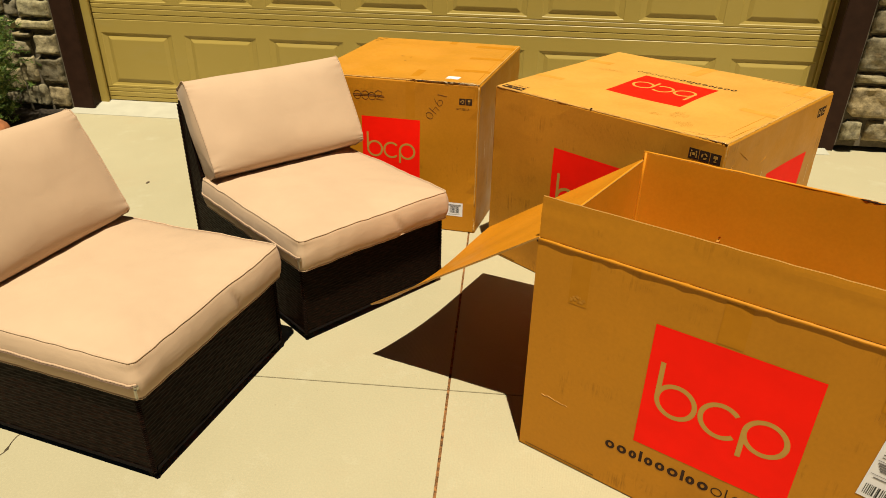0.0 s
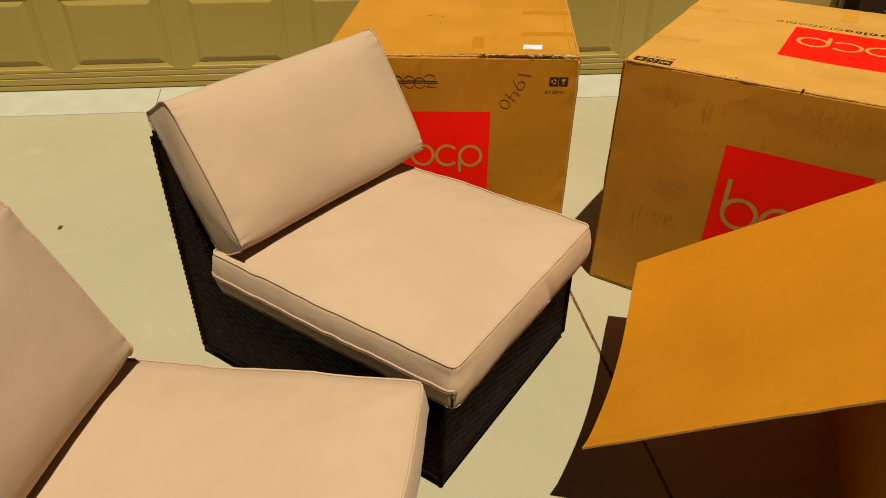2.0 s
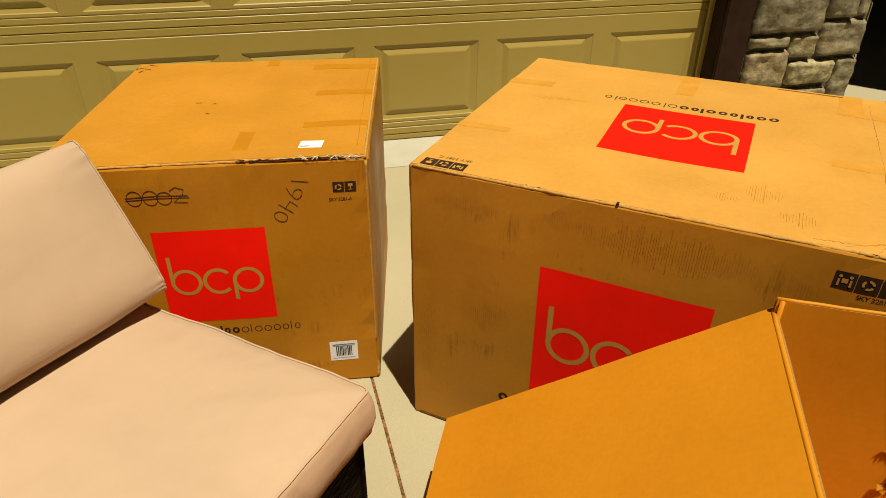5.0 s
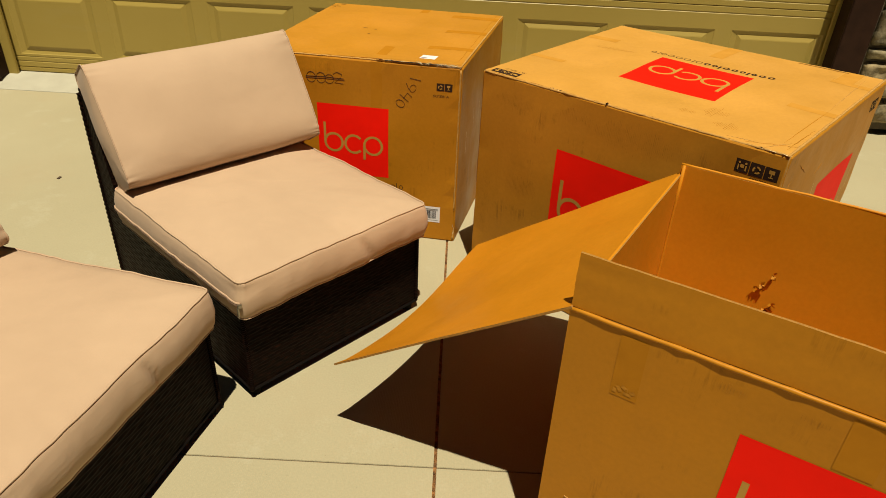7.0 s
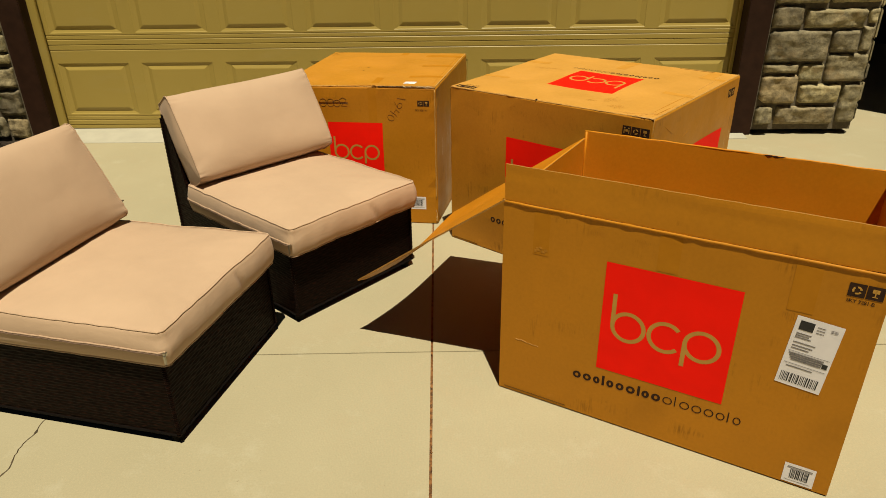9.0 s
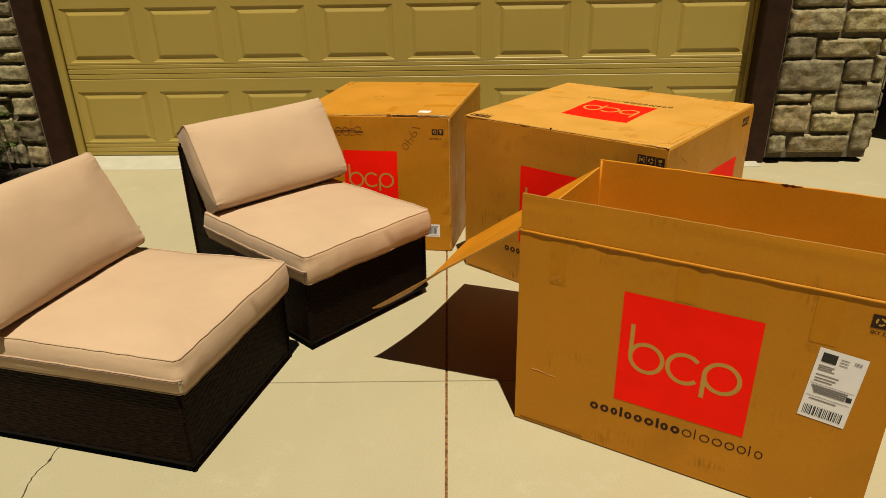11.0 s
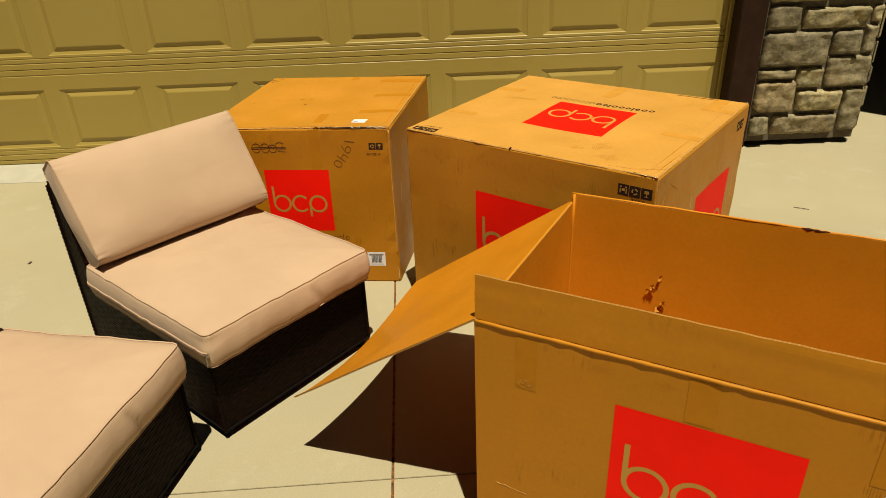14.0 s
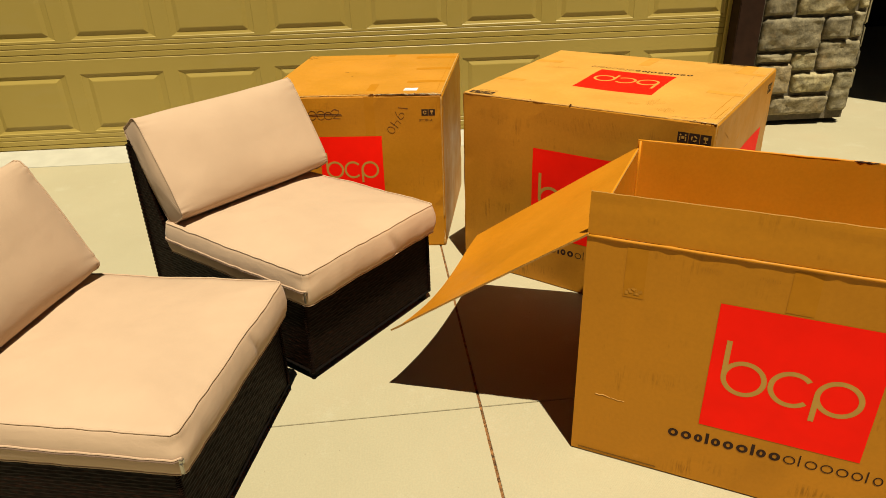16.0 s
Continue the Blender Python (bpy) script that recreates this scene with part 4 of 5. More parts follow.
def build_cushion(name, w, d, h, crown, label, m, seed, zip_at, group, cord):
    """A boxed cushion: crowned faces, a bulging band, piping on its edges, a zip on one side."""
    root = thing(name, m, label, "cushion", group)
    ring = rounded_rect(w, d, 0.017, 8, 64)
    n = len(ring)

    def sway(x, y, k):
        return 0.004 * nz(x * 7 + seed, y * 7, seed + k) + 0.0022 * nz(x * 24 + seed, y * 24, seed + k)

    z_seed = seed * 3.7
    verts, faces, rows = [], [], []
    levels = [(0.0, 0.0015), (0.15, 0.0095), (0.32, 0.0125), (0.46, 0.0135), (0.62, 0.0130), (0.76, 0.0105), (0.88, 0.0070), (0.96, 0.0040), (1.0, 0.0008)]
    for t, out in levels:
        row = []
        for i, (x, y, nx, ny) in enumerate(ring):
            gather = max(0.0, nz(x * 5 + seed, y * 5, 8.0) + 0.25)
            pucker = 0.0042 * gather * nz((x + y) * 46 + seed, (x - y) * 46, t * 1.4) * (0.2 + 0.8 * (1 - abs(2 * t - 1))) + (0.003 * nz(z_seed + t * 9, i * 0.9, 3.0) if abs(nx * ny) > 0.05 else 0.0)
            o = out + pucker + sway(x, y, t) * 0.7
            if ny < -0.6:
                o -= 0.011 * math.exp(-((x - 0.66 * w + 0.05 * t) / 0.010) ** 2) * math.sin(math.pi * min(1, t * 1.1))
            o -= 0.007 * math.exp(-((x * x + y * y) / 0.0022)) * math.exp(-((t - 0.80) / 0.12) ** 2)
            row.append(len(verts))
            verts.append(Vector((x + nx * o, y + ny * o, t * h + sway(x, y, 3.0) * (1 if t > 0.5 else 0.6))))
        rows.append(row)
    # crowned faces as shrinking rings
    for side in (1, 0):
        prev = rows[-1] if side else rows[0]
        for k in range(1, 13):
            q = 1 - k / 13
            row = []
            for x, y, nx, ny in ring:
                px, py = w / 2 + (x - w / 2) * q, d / 2 + (y - d / 2) * q
                e = 1 - q
                rise = crown * (1 - (1 - min(1, e * 1.15)) ** 2.4) * (1.0 if side else 0.25)
                wr = sway(px, py, 3.0) * (1.0 - 0.5 * e)
                if side:
                    wr += 0.0050 * max(0, 1 - e * 3.2) * max(0.0, nz(px * 5 + seed, py * 5, 8.0) + 0.2) * nz(px * 42, py * 42, seed)
                    wr += 0.006 * math.exp(-((e - 0.1) / 0.16) ** 2) * nz(px * 3.2, py * 3.2, seed + 4.0)
                row.append(len(verts))
                verts.append(Vector((px, py, (h + rise + wr) if side else (-rise + 0.6 * wr))))
            for i in range(n):
                j = (i + 1) % n
                faces.append((prev[i], prev[j], row[j], row[i]) if side else (prev[j], prev[i], row[i], row[j]))
            prev = row
        faces.append(tuple(prev) if side else tuple(prev)[::-1])
    for a, b in zip(rows, rows[1:]):
        for i in range(n):
            j = (i + 1) % n
            faces.append((a[i], a[j], b[j], b[i]))
    from_lists("cushion_cover", verts, faces, FABRIC, root, "", True)
    for row, nm in ((rows[-1], "piping"), (rows[0], "piping")):
        pts = [verts[i] + Vector((ring[k][2], ring[k][3], 0)) * 0.0004 + Vector((0, 0, 0.0012 if row is rows[-1] else -0.0005)) for k, i in enumerate(row)]
        v, f = tube_mesh(pts, 0.0024, 8, True)
        from_lists(nm, v, f, cord, root, "", True)
    # zip run along one side of the band
    seam = [verts[rows[3][k]] + Vector((ring[k][2], ring[k][3], 0)) * 0.0024 for k in range(n) if zip_at(ring[k])]
    if len(seam) > 2:
        v, f = tube_mesh(seam, 0.0024, 5)
        from_lists("zip_seam", v, f, SEAM, root, "narrow seam of the zip, its shadow line in the colour")
        v, f = tube_mesh([p + Vector((0.0008, 0, 0.0050)) for p in seam], 0.0024, 6)
        from_lists("zip_flap", v, f, PIPING, root)
        p = min(seam, key=lambda q: q.y)
        bm = bmesh.new()
        box(bm, (p.x - 0.008, p.y - 0.006, p.z - 0.006), (p.x + 0.002, p.y + 0.004, p.z + 0.006), 0.0015)
        box(bm, (p.x - 0.011, p.y - 0.006, p.z - 0.030), (p.x - 0.007, p.y + 0.002, p.z - 0.003), 0.001)
        part("zip_pull", bm, METAL, root, "small metal zip pull")
    return root


def build_back_cushion(name, w, d, h, crown, label, m, seed, group):
    """A bolster: one cover wrapped round top and bottom, closed by a piped panel at either end."""
    root = thing(name, m, label, "cushion", group)
    n, half = 104, w / 2

    def section(x):
        e = min(x, w - x)
        mid = 1 - math.exp(-e / 0.09)
        power = 7.5 - 3.3 * mid
        row = []
        for i in range(n):
            a = 2 * math.pi * i / n
            c, q = math.cos(a), math.sin(a)
            y = math.copysign(abs(c) ** (2 / power), c)
            z = math.copysign(abs(q) ** (2 / power), q)
            swell = crown * mid * (1 - abs(y) ** 2.6) * (1.0 if z > 0 else 0.25)
            tuck = 0.0026 * nz(i * 0.40 + seed, seed, 0.5 + x * 9) * math.exp(-e / 0.03)
            drape = 0.0045 * nz(x * 6 + seed, y * 1.6, z + seed) + 0.003 * nz(x * 14, y * 4 + seed, z) * math.exp(-e / 0.12)
            py = d / 2 + (d / 2 + 0.005 * mid + tuck + 0.6 * drape) * y
            pz = h / 2 + (h / 2 + swell + tuck + drape) * z
            row.append(Vector((x, py, pz)))
        return row

    ends = [0, 0.004, 0.009, 0.015, 0.022, 0.03, 0.042, 0.06, 0.085, 0.12, 0.17, 0.23, 0.29]
    xs = ends + [half] + [w - e for e in reversed(ends)]
    verts, faces = [], []
    for x in xs:
        verts += section(x)
    for k in range(len(xs) - 1):
        for i in range(n):
            j = (i + 1) % n
            faces.append((k * n + i, (k + 1) * n + i, (k + 1) * n + j, k * n + j))
    from_lists("cushion_cover", verts, faces, FABRIC, root, "", True)
    for x, sign in ((0.0, -1), (w, 1)):
        rim = section(x)
        mid = Vector((x, d / 2, h / 2))
        pv, pf = list(rim), []
        for k in range(1, 7):
            q = 1 - k / 7
            for i, p in enumerate(rim):
                c = mid.lerp(p, q)
                bulge = 0.013 * (1 - q ** 3) + 0.003 * nz(c.y * 9 + seed, c.z * 14, seed + sign) + 0.0014 * nz(i * 0.4, seed, k * 0.3) * q ** 3
                pv.append(c + Vector((sign * bulge, 0, 0)))
        for k in range(6):
            for i in range(n):
                j = (i + 1) % n
                quad = (k * n + i, k * n + j, (k + 1) * n + j, (k + 1) * n + i)
                pf.append(quad if sign < 0 else quad[::-1])
        pf.append(tuple(range(6 * n, 7 * n))[::1 if sign < 0 else -1])
        from_lists("end_panel", pv, pf, FABRIC, root, "", True)
        cord = [p + (p - mid).normalized() * 0.0012 + Vector((sign * 0.0012, 0, 0)) for p in rim]
        from_lists("piping", *tube_mesh(cord, 0.0022, 6, True), PIPING, root, "", True)
    return root


def furnish(base, back_pose, seat_pose, near, wide):
    g = "beige chair cushions"
    build_cushion("seat_cushion", 0.650, 0.705, 0.109, 0.022, "beige polyester box seat cushion with piping on wicker chair", base @ seat_pose, 2.0 + near, lambda r: r[2] < -0.6, g, FABRIC)
    build_back_cushion("back_cushion", wide, 0.372, 0.128, 0.026, "beige polyester back cushion leaning against wicker backrest", base @ back_pose, 7.0 + near, g)


# ---- driveway ----
def build_ground():
    ground = tagged(part("ground", boxed((-400, -400, -0.6), (400, 400, -0.14)), OUTSKIRT), "dry bare earth reaching to the horizon", "ground", kind="structure")
    drive = new("driveway")
    drive.matrix_world = pose(0.474, 2.155, 0, 0, 0, 1.8)
    tagged(drive, "pale concrete driveway slabs with dark joints", "driveway", kind="structure")
    xs = (-3.06, 0.0, 7.0)
    ys = (-8.1, -5.5, -2.75, 0.0, 2.63)
    g, c = 0.0042, 0.0018
    for i in range(2):
        for j in range(4):
            far = 7.0 if (i, j) == (1, 3) else 2.95 if j == 3 else ys[j + 1] - c
            part("slab", boxed((xs[i] + g, ys[j] + c, -0.12), (xs[i + 1] - g, far, 0.0), 0.001, 2), CONCRETE, drive)
    part("joint_bed", boxed((-3.06, -8.1, -0.14), (7.0, 2.63, -0.005)), JOINT, drive, "rusty grit in the joints")
    rnd = random.Random(8)
    # crumbly filler along the long joint
    v, f = [], []
    for i in range(420):
        y = rnd.uniform(-1.4, 2.6)
        s = rnd.uniform(0.0012, 0.004)
        c = Vector((rnd.uniform(-0.003, 0.003), y, -0.004 + rnd.uniform(-0.003, 0.003)))
        k = len(v)
        v += [c + Vector(q) * s for q in ((1, 0, 0), (0, 1.6, 0), (-1, 0, 0), (0, -1.6, 0), (0, 0, 1))]
        f += [(k, k + 1, k + 4), (k + 1, k + 2, k + 4), (k + 2, k + 3, k + 4), (k + 3, k, k + 4)]
    tagged(from_lists("joint_grit", v, f, JOINT, drive, "rust-coloured grit in the joint"), kind="stuff")
    # strip in front of the door
    apron = boxed((-2.56, 4.745, -0.10), (2.60, 5.10, 0.003), 0.002)
    for v in apron.verts:
        if v.co.z > -0.05 and v.co.y > 4.9:
            v.co.z += 0.040
    tagged(part("door_apron", apron, APRON), "pale dusty concrete strip below the garage door", "pavement", kind="structure")
    v, f = tube_mesh([(-1.275 - 0.002 * i, 4.75 + 0.027 * i, 0.0042 + 0.0030 * i) for i in range(10)], 0.0016, 4)
    tagged(from_lists("crack", v, f, CRACK), "fine dark line across the apron", "crack", kind="structure")
    # crack wandering over one slab
    pts, x, y = [], -0.742, 1.86
    for i in range(46):
        pts.append((x, y, 0.0006))
        x += 0.0010 + 0.011 * nz(i * 0.45, 1.7) + 0.010 * nz(i * 1.7, 4.0)
        y -= 0.0125
    v, f = tube_mesh(pts, [0.0017 + 0.0045 * max(0, nz(i * 0.5, 6.0)) for i in range(46)], 4)
    tagged(from_lists("crack", v, f, CRACK), "thin meandering crack in the concrete", "crack", kind="structure")
    litter = [tube_mesh([(2.50 + 0.015 * i, 3.880 - 0.009 * i + 0.008 * nz(i, 2.0), 0.003 + 0.004 * abs(nz(i * 0.8, 1.0))) for i in range(5)], 0.0016, 4)]
    tagged(from_lists("twig", *joined(*litter), BARK), "thin dry twig lying on concrete", "twig")
    leaf = bmesh.new()
    box(leaf, (-1.352, 3.616, 0.0005), (-1.339, 3.640, 0.004), 0.0016)
    tagged(part("dead_leaf", leaf, BARK), "small dry brown leaf on concrete", "leaf")


# ---- garage front ----
GY = 5.012
G = pose(0, GY, 0.0)


def placed(ob, label, category, kind="structure"):
    ob.matrix_world = G
    return tagged(ob, label, category, kind=kind)


def door_section(z0, z1, x0, x1, first, pitch, pw, count):
    """One door section with grooved panels: verts and faces of its face, facing -y."""
    verts, faces = [], []

    def quad(*p):
        k = len(verts)
        verts.extend(Vector(q) for q in p)
        faces.append(tuple(range(k, k + len(p))))
    pz0, pz1 = z0 + 0.082, z1 - 0.128
    lip = 0.010
    # rounded meeting edges, two fine ribs below the top
    prof = [(z0, 0.006), (z0 + 0.004, 0.0), (z0 + 0.032, 0.0), (z0 + 0.036, 0.0035), (z0 + 0.042, 0.0), (z0 + 0.062, 0.0), (z0 + 0.065, 0.003), (z0 + 0.070, 0.0), (pz0, 0.0)]
    for (za, ya), (zb, yb) in zip(prof, prof[1:]):
        quad((x0, ya, za), (x1, ya, za), (x1, yb, zb), (x0, yb, zb))
    prof = [(pz1, 0.0), (z1 - 0.042, 0.0), (z1 - 0.038, 0.0035), (z1 - 0.032, 0.0), (z1 - 0.004, 0.0), (z1, 0.006)]
    for (za, ya), (zb, yb) in zip(prof, prof[1:]):
        quad((x0, ya, za), (x1, ya, za), (x1, yb, zb), (x0, yb, zb))
    left = x0
    for k in range(count):
        a, b = first + k * pitch, first + k * pitch + pw
        quad((left, 0, pz0), (a, 0, pz0), (a, 0, pz1), (left, 0, pz1))
        rings = [(0, 0, 0.0), (0.005, 0.004, 0.003), (0.038, 0.023, 0.009), (0.062, 0.046, 0.0), (0.067, 0.051, -0.001)]
        for (i0, j0, d0), (i1, j1, d1) in zip(rings, rings[1:]):
            o = [(a + i0, d0, pz0 + j0), (b - i0, d0, pz0 + j0), (b - i0, d0, pz1 - j0), (a + i0, d0, pz1 - j0)]
            i = [(a + i1, d1, pz0 + j1), (b - i1, d1, pz0 + j1), (b - i1, d1, pz1 - j1), (a + i1, d1, pz1 - j1)]
            for q in range(4):
                r = (q + 1) % 4
                quad(o[q], o[r], i[r], i[q])
        i0, j0, d0 = rings[-1]
        quad((a + i0, d0, pz0 + j0), (b - i0, d0, pz0 + j0), (b - i0, d0, pz1 - j0), (a + i0, d0, pz1 - j0))
        left = b
    quad((left, 0, pz0), (x1, 0, pz0), (x1, 0, pz1), (left, 0, pz1))
    # thickness behind
    quad((x0, 0.045, z0), (x0, 0.045, z1), (x1, 0.045, z1), (x1, 0.045, z0))
    quad((x0, 0.006, z1), (x1, 0.006, z1), (x1, 0.045, z1), (x0, 0.045, z1))
    quad((x0, 0.006, z0), (x0, 0.045, z0), (x1, 0.045, z0), (x1, 0.006, z0))
    return verts, faces


DX0, DX1 = -2.47, 2.58


def build_garage():
    door = placed(new("door_1"), "wide tan sectional garage door with raised panels, closed", "garage door")
    for k in range(4):
        z0 = 0.063 + k * 0.582
        from_lists("door_section", *door_section(z0, z0 + 0.582, DX0, DX1, -2.339, 0.6135, 0.520, 8), DOOR, door)
    rail = boxed((DX0, 0.002, 0.022), (DX1, 0.045, 0.036), 0.002)
    box(rail, (DX0, -0.002, 0.037), (DX1, 0.045, 0.062), 0.003)
    part("bottom_rail", rail, DOOR, door)
    part("bottom_seal", boxed((DX0, 0.006, -0.03), (DX1, 0.040, 0.021), 0.003), RUBBER, door, "black rubber seal")
    # stop strips and brown casing round the opening
    for a, b in ((-2.57, -2.366), (2.478, 2.67)):
        placed(part("trim", boxed((a, -0.044, -0.03), (b, -0.022, 2.40), 0.003), DOOR), "tan weather strip beside the door", "trim")
    for a, b, c in ((-2.560, -2.400, -2.420), (2.490, 2.650, 2.495)):
        placed(part("trim", boxed((a, -0.172, -0.03), (b, -0.150, 2.50), 0.005), TRIM), "dark brown painted casing board", "trim")
        d, e = (a, c) if a < 0 else (c, b)
        placed(part("trim", boxed((d, -0.148, -0.03), (e, -0.046, 2.44), 0.004), TRIM), "dark brown painted jamb in the opening", "trim")
    placed(part("trim", boxed((-2.399, -0.172, 2.40), (2.489, 0.10, 2.54), 0.005), TRIM), "dark brown painted header board", "trim")
    placed(part("wall_garage_left", boxed((-4.6, -0.155, -0.1), (-2.565, 0.10, 3.0)), MORTAR), "mortar wall behind stone veneer", "wall")
    placed(part("wall_garage_right", boxed((2.655, -0.155, 0.035), (3.352, 0.30, 3.0)), MORTAR), "mortar pier behind stone veneer", "wall")
    placed(part("wall_garage_top", boxed((-2.561, -0.155, 2.545), (2.651, 0.10, 3.0)), STUCCO), "tan stucco wall over the door", "wall")
    placed(part("roof", boxed((-4.8, -0.26, 3.004), (3.41, 4.0, 3.12), 0.01), ROOF), "brown shingled roof edge", "roof")
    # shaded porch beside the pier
    placed(part("wall_porch_back", boxed((3.376, 3.6, -0.1), (7.49, 3.75, 2.69)), SHADE_DARK), "siding coloured dark for shade, deep in the porch", "wall")
    placed(part("wall_porch_side", boxed((3.21, 0.31, -0.1), (3.37, 3.59, 2.69)), SHADE_DARK), "siding of the porch side, coloured dark for shade", "wall")
    placed(part("wall_porch_end", boxed((7.5, -4.7, -0.1), (7.65, 3.59, 2.69)), SHADE_DARK), "siding closing the porch, coloured dark for shade", "wall")
    # Added unseen roof, its slanted edge set to cast the shade line on the ground.
    cover = bmesh.new()
    vs = [cover.verts.new(p) for p in ((3.42, 0.36, 2.70), (7.7, -4.9, 2.70), (7.7, 4.0, 2.70), (3.42, 4.0, 2.70), (3.42, 0.36, 2.85), (7.7, -4.9, 2.85), (7.7, 4.0, 2.85), (3.42, 4.0, 2.85))]
    for q in ((3, 2, 1, 0), (4, 5, 6, 7), (0, 1, 5, 4), (1, 2, 6, 5), (2, 3, 7, 6), (3, 0, 4, 7)):
        cover.faces.new([vs[i] for i in q])
    placed(part("porch_roof", cover, ROOF), "unseen low roof added to shade the porch", "roof")


def stone(x0, x1, z0, z1, y, parent, seed, depth=0.038):
    """A split-face stone: rough front, broken edges."""
    rnd = random.Random(seed)
    j = rnd.uniform(0.004, 0.009)
    nx, nzv = max(9, round((x1 - x0) / 0.013)), max(8, round((z1 - z0) / 0.013))
    w, h = x1 - x0 - 2 * j, z1 - z0 - 2 * j
    tilt, slope = rnd.uniform(-0.02, 0.02), rnd.uniform(-0.018, 0.018)
    proud = rnd.uniform(0.7, 1.1) * depth
    cut = [rnd.uniform(0.0, 0.22) if rnd.random() < 0.5 else 0.0 for _ in range(4)]
    corners = ((0, 0), (1, 0), (1, 1), (0, 1))

    def f(s, t):
        e = min(s * w, (1 - s) * w, t * h, (1 - t) * h)
        fall = min(1, e / 0.012)
        wob = 0.007 * max(0, 1 - e / 0.05)
        x = x0 + j + w * s + wob * nz(t * h * 24 + seed * 3.1, s * 3, 1.0)
        z = z0 + j + h * t + wob * nz(s * w * 24 + seed * 1.7, t * 3, 2.0)
        for (ci, cj), c in zip(corners, cut):
            q = abs(s - ci) * w + abs(t - cj) * h
            k = c * min(w, h) - q
            if k > 0:
                x += (1 - 2 * ci) * k * 0.5
                z += (1 - 2 * cj) * k * 0.5
        r = 0.019 * (0.5 - abs(nz(x * 6 + seed, z * 8, seed * 0.37))) + 0.009 * nz(x * 15, z * 19, seed) + 0.003 * nz(x * 48, z * 60, seed)
        d = (proud + tilt * (s - 0.5) + slope * (t - 0.5) + r) * (0.25 + 0.75 * fall ** 0.6)
        return Vector((x, y - max(0.002, d), z))
    v, fc = grid_mesh(f, nx, nzv)
    k, w1 = len(v), nx + 1
    rim = [i for i in range(w1)] + [w1 * q + nx for q in range(1, nzv + 1)] + [w1 * nzv + i for i in range(nx - 1, -1, -1)] + [w1 * q for q in range(nzv - 1, 0, -1)]
    v += [Vector((v[i].x, y + 0.004, v[i].z)) for i in rim]
    n = len(rim)
    fc += [(rim[i], k + i, k + (i + 1) % n, rim[(i + 1) % n]) for i in range(n)]
    return from_lists("stone", v, fc, STONE, parent, "", True)


def build_stones():
    pier = placed(new("stone_veneer"), "grey-brown split stone veneer on the garage pier", "stone veneer")
    for k, (a, b, c, d) in enumerate(PIER):
        stone(a + 0.018, b + 0.014, c, d, -0.155, pier, 10 + k)
    rnd, z, k = random.Random(5), 0.882, 60
    while z < 2.9:
        h, x = rnd.uniform(0.10, 0.2), 2.656
        while x < 3.26:
            w = rnd.uniform(0.16, 0.42)
            e = 3.354 if x + w > 3.19 else x + w
            stone(x, e, z, z + h, -0.155, pier, k)
            x, k = e, k + 1
        z += h
    # return of the pier round its corner
    z = 0.09
    while z < 2.8:
        h = rnd.uniform(0.12, 0.22)
        b = bmesh.new()
        box(b, (3.356, -0.155, z + 0.005), (3.384 + rnd.uniform(-0.008, 0.008), 0.295, z + h - 0.005), 0.010, 2)
        part("stone", b, STONE, pier)
        z += h
    left = placed(new("stone_veneer"), "grey-brown split stone veneer beside the garage door", "stone veneer")
    for k, (a, b, c, d) in enumerate(BESIDE):
        stone(a - 0.016, b - 0.016, c, d, -0.155, left, 150 + k)
    rnd, z, k = random.Random(14), 0.01, 200
    while z < 2.9:
        h, x = rnd.uniform(0.10, 0.20), -2.568 if z > 0.93 else -2.900
        if z < 0.93 < z + h + 0.05:
            h = 0.948 - z
        while x > -4.5:
            w = rnd.uniform(0.18, 0.40)
            e = max(-4.56, x - w)
            stone(e, x, z, z + h, -0.155, left, k)
            x, k = e, k + 1
        z += h


PIER = ((2.638, 2.850, 0.725, 0.880), (2.855, 3.262, 0.722, 0.855), (3.266, 3.340, 0.750, 0.858), (2.638, 3.052, 0.506, 0.720), (3.057, 3.243, 0.568, 0.717),
        (3.247, 3.340, 0.568, 0.746), (2.638, 2.882, 0.430, 0.502), (2.886, 3.053, 0.367, 0.502), (3.058, 3.340, 0.369, 0.564), (2.638, 2.902, 0.216, 0.426),
        (2.907, 3.200, 0.216, 0.363), (3.204, 3.340, 0.085, 0.365), (2.638, 2.773, 0.066, 0.212), (2.778, 3.200, 0.066, 0.212))


BESIDE = ((-2.710, -2.552, 0.008, 0.176), (-2.750, -2.552, 0.177, 0.371), (-2.720, -2.552, 0.376, 0.530), (-2.880, -2.755, 0.383, 0.488), (-2.880, -2.725, 0.490, 0.538),
          (-2.820, -2.552, 0.544, 0.622), (-2.789, -2.552, 0.626, 0.750), (-2.880, -2.793, 0.628, 0.740), (-2.804, -2.552, 0.756, 0.839), (-2.880, -2.808, 0.746, 0.842),
          (-2.785, -2.552, 0.845, 0.945), (-2.880, -2.789, 0.848, 0.945), (-2.880, -2.714, 0.012, 0.172), (-2.880, -2.754, 0.178, 0.376), (-2.880, -2.824, 0.544, 0.622))


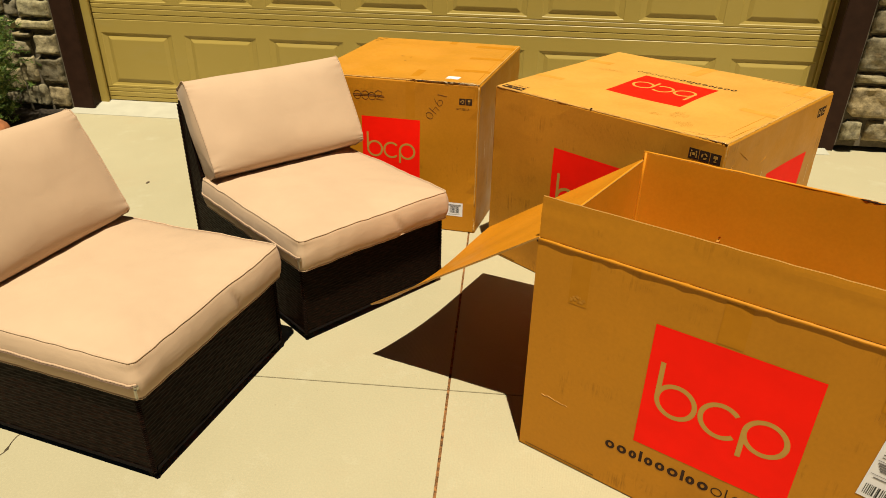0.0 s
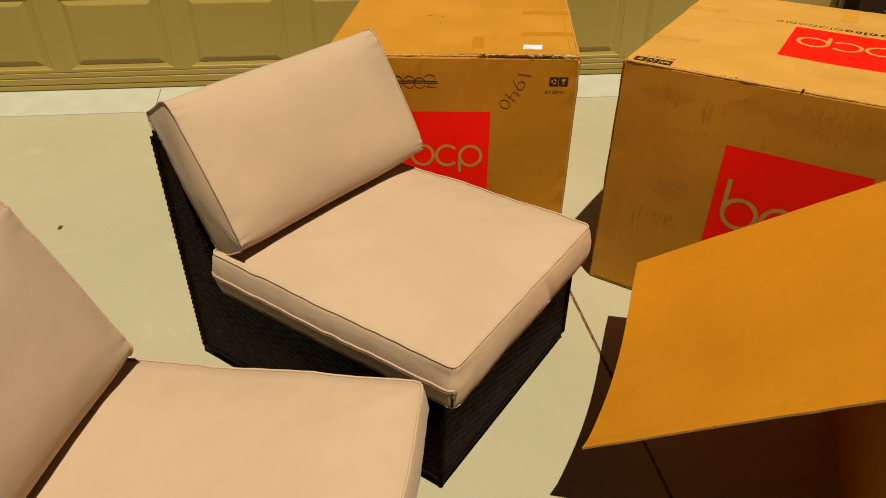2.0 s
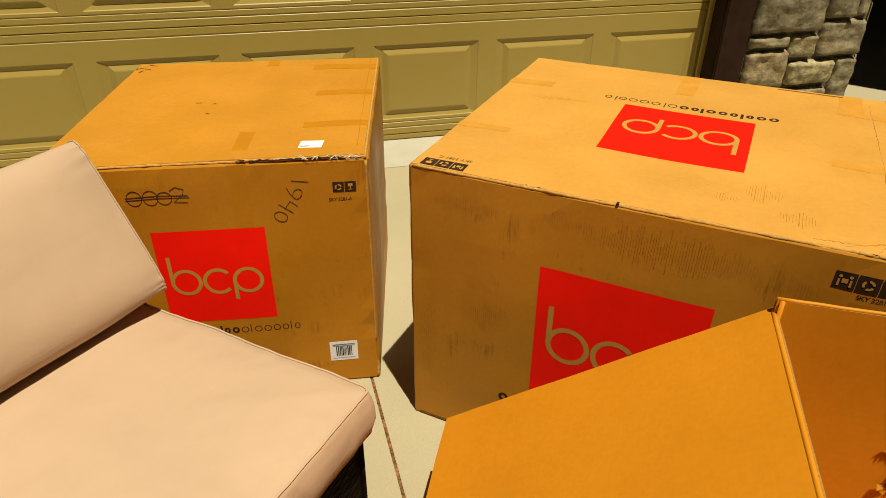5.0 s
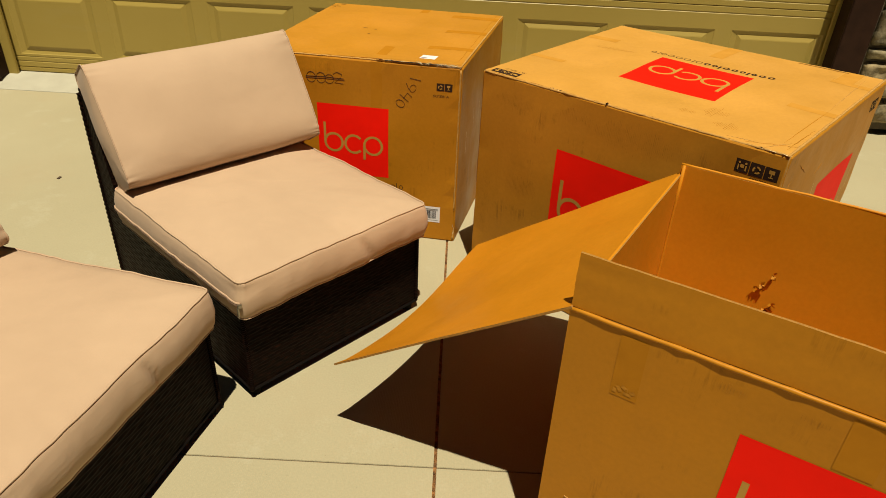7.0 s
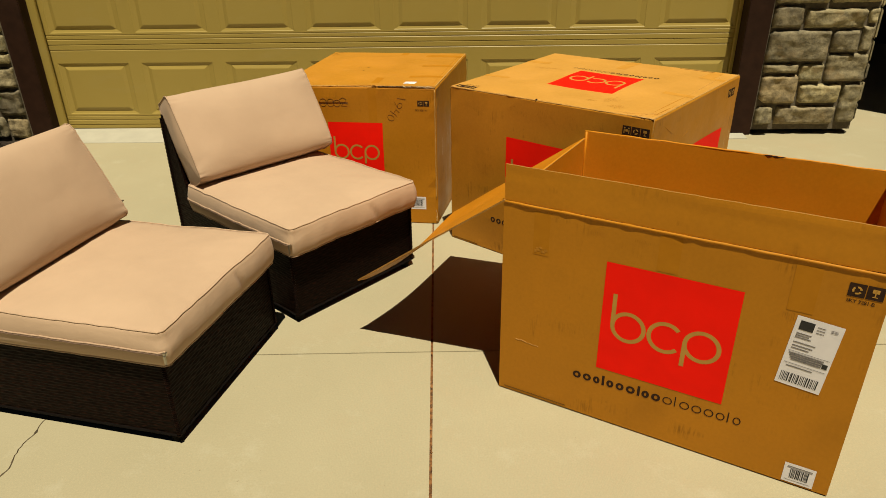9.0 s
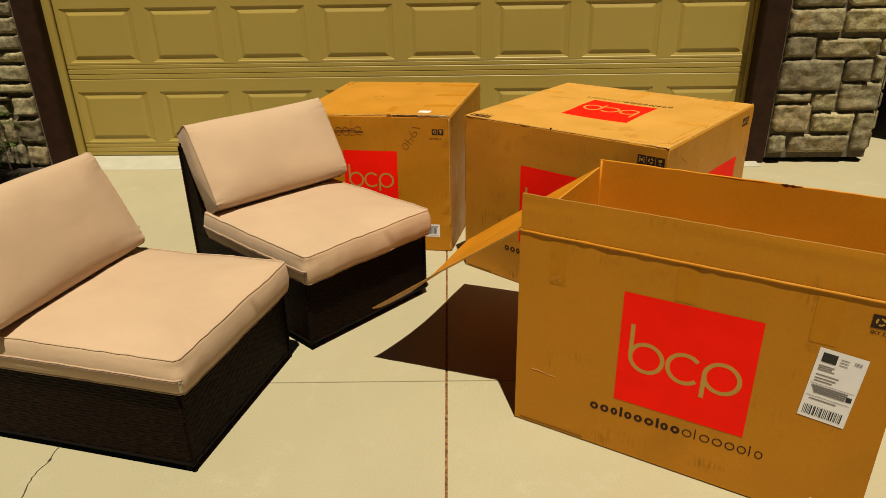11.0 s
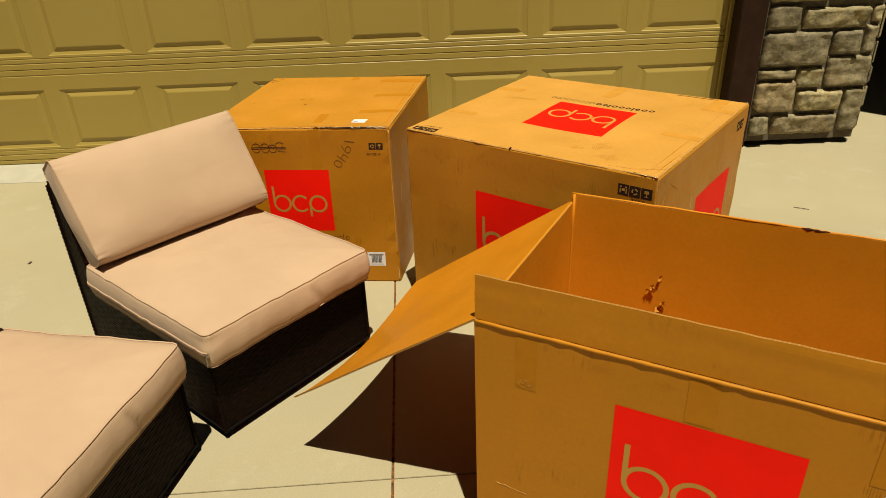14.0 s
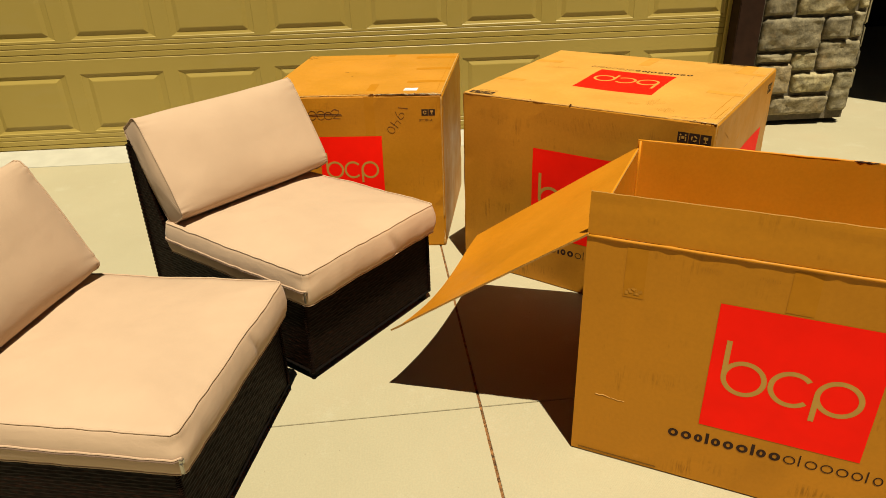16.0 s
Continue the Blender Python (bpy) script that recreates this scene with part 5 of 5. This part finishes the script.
def build_shrub(x, y, height, spread, seed):
    rnd = random.Random(seed)
    root = thing("shrub", pose(x, y, 0), "dense green conifer shrub in front of stone wall", "shrub")
    limbs, tips = [], []
    for i in range(16):
        w, lean = rnd.uniform(0, math.tau), rnd.uniform(0.1, 1.0)
        top = Vector((math.cos(w) * spread * lean, math.sin(w) * spread * lean, height * (1.05 - 0.55 * lean * rnd.random())))
        mid = top * 0.5 + Vector((0, 0, 0.05))
        pts = [Vector((0, 0, 0)), mid * 0.6, mid, top]
        limbs.append(tube_mesh(pts, [0.012, 0.009, 0.006, 0.003], 5))
        for k in range(64):
            q = rnd.uniform(0.12, 1.0)
            tips.append(Vector((0, 0, 0)).lerp(top, q) + Vector((rnd.gauss(0, 0.07), rnd.gauss(0, 0.07), rnd.gauss(0, 0.05))))
    from_lists("trunk", *joined(*limbs), BARK, root)
    v, f = [], []
    for c in tips:
        d = Vector((rnd.gauss(0, 1), rnd.gauss(0, 1), rnd.uniform(0.0, 1.1))).normalized()
        s0 = d.orthogonal().normalized()
        for q in range(20):
            b = c + d * rnd.uniform(-0.05, 0.06)
            w = rnd.uniform(0, math.tau)
            o = (s0 * math.cos(w) + d.cross(s0) * math.sin(w) + d * 0.8).normalized()
            sd = o.cross(d).normalized() * 0.0032
            l = rnd.uniform(0.018, 0.040)
            k = len(v)
            v += [b - sd, b + sd, b + o * l * 0.7 + sd * 0.8, b + o * l]
            f.append((k, k + 1, k + 2, k + 3))
    tagged(from_lists("crown", v, f, LEAF, root), kind="stuff")


def build_bed():
    def bed(s, t):
        x, y = -4.6 + 2.04 * s, 3.2 + 1.58 * t
        return Vector((x, y, 0.012 + 0.035 * nz(x * 4, y * 4) + 0.02 * nz(x * 14, y * 14)))
    tagged(from_lists("planting_bed", *grid_mesh(bed, 40, 34), SOIL, None, "", True), "dark mulch bed beside the driveway", "mulch", kind="structure")
    build_shrub(-2.86, 4.42, 0.70, 0.30, 3)
    build_shrub(-3.62, 4.42, 0.60, 0.34, 9)
    bm = bmesh.new()
    bmesh.ops.create_icosphere(bm, subdivisions=3, radius=0.10)
    for v in bm.verts:
        v.co *= 1 + 0.35 * nz(v.co.x * 9, v.co.y * 9, v.co.z * 9)
        v.co.z *= 0.75
    ob = part("rock", bm, ROCK_ORANGE, None, "", True)
    ob.matrix_world = pose(-2.68, 4.17, 0.05)
    tagged(ob, "rounded orange-brown rock on the mulch bed", "rock")


# ---- assembly ----
build_ground()
build_garage()
build_open_carton()
build_wide_carton()
build_small_carton()
chair = build_chair()
CHAIR_A, CHAIR_B = pose(-0.262, 1.676, 0, 0, 0, 78.0), pose(-0.054, 2.350, 0, 0, 0, 49.7)
chair.matrix_world = CHAIR_A
copy_thing(chair, CHAIR_B)
furnish(CHAIR_A, pose(-0.048, 0.630, 0.396, 65, 0, 0), pose(-0.015, -0.030, 0.300), 0, 0.660)
furnish(CHAIR_B, pose(0.002, 0.658, 0.400, 60, -1.2, -4.2), pose(-0.015, -0.035, 0.304), 1, 0.656)
build_bed()
build_stones()
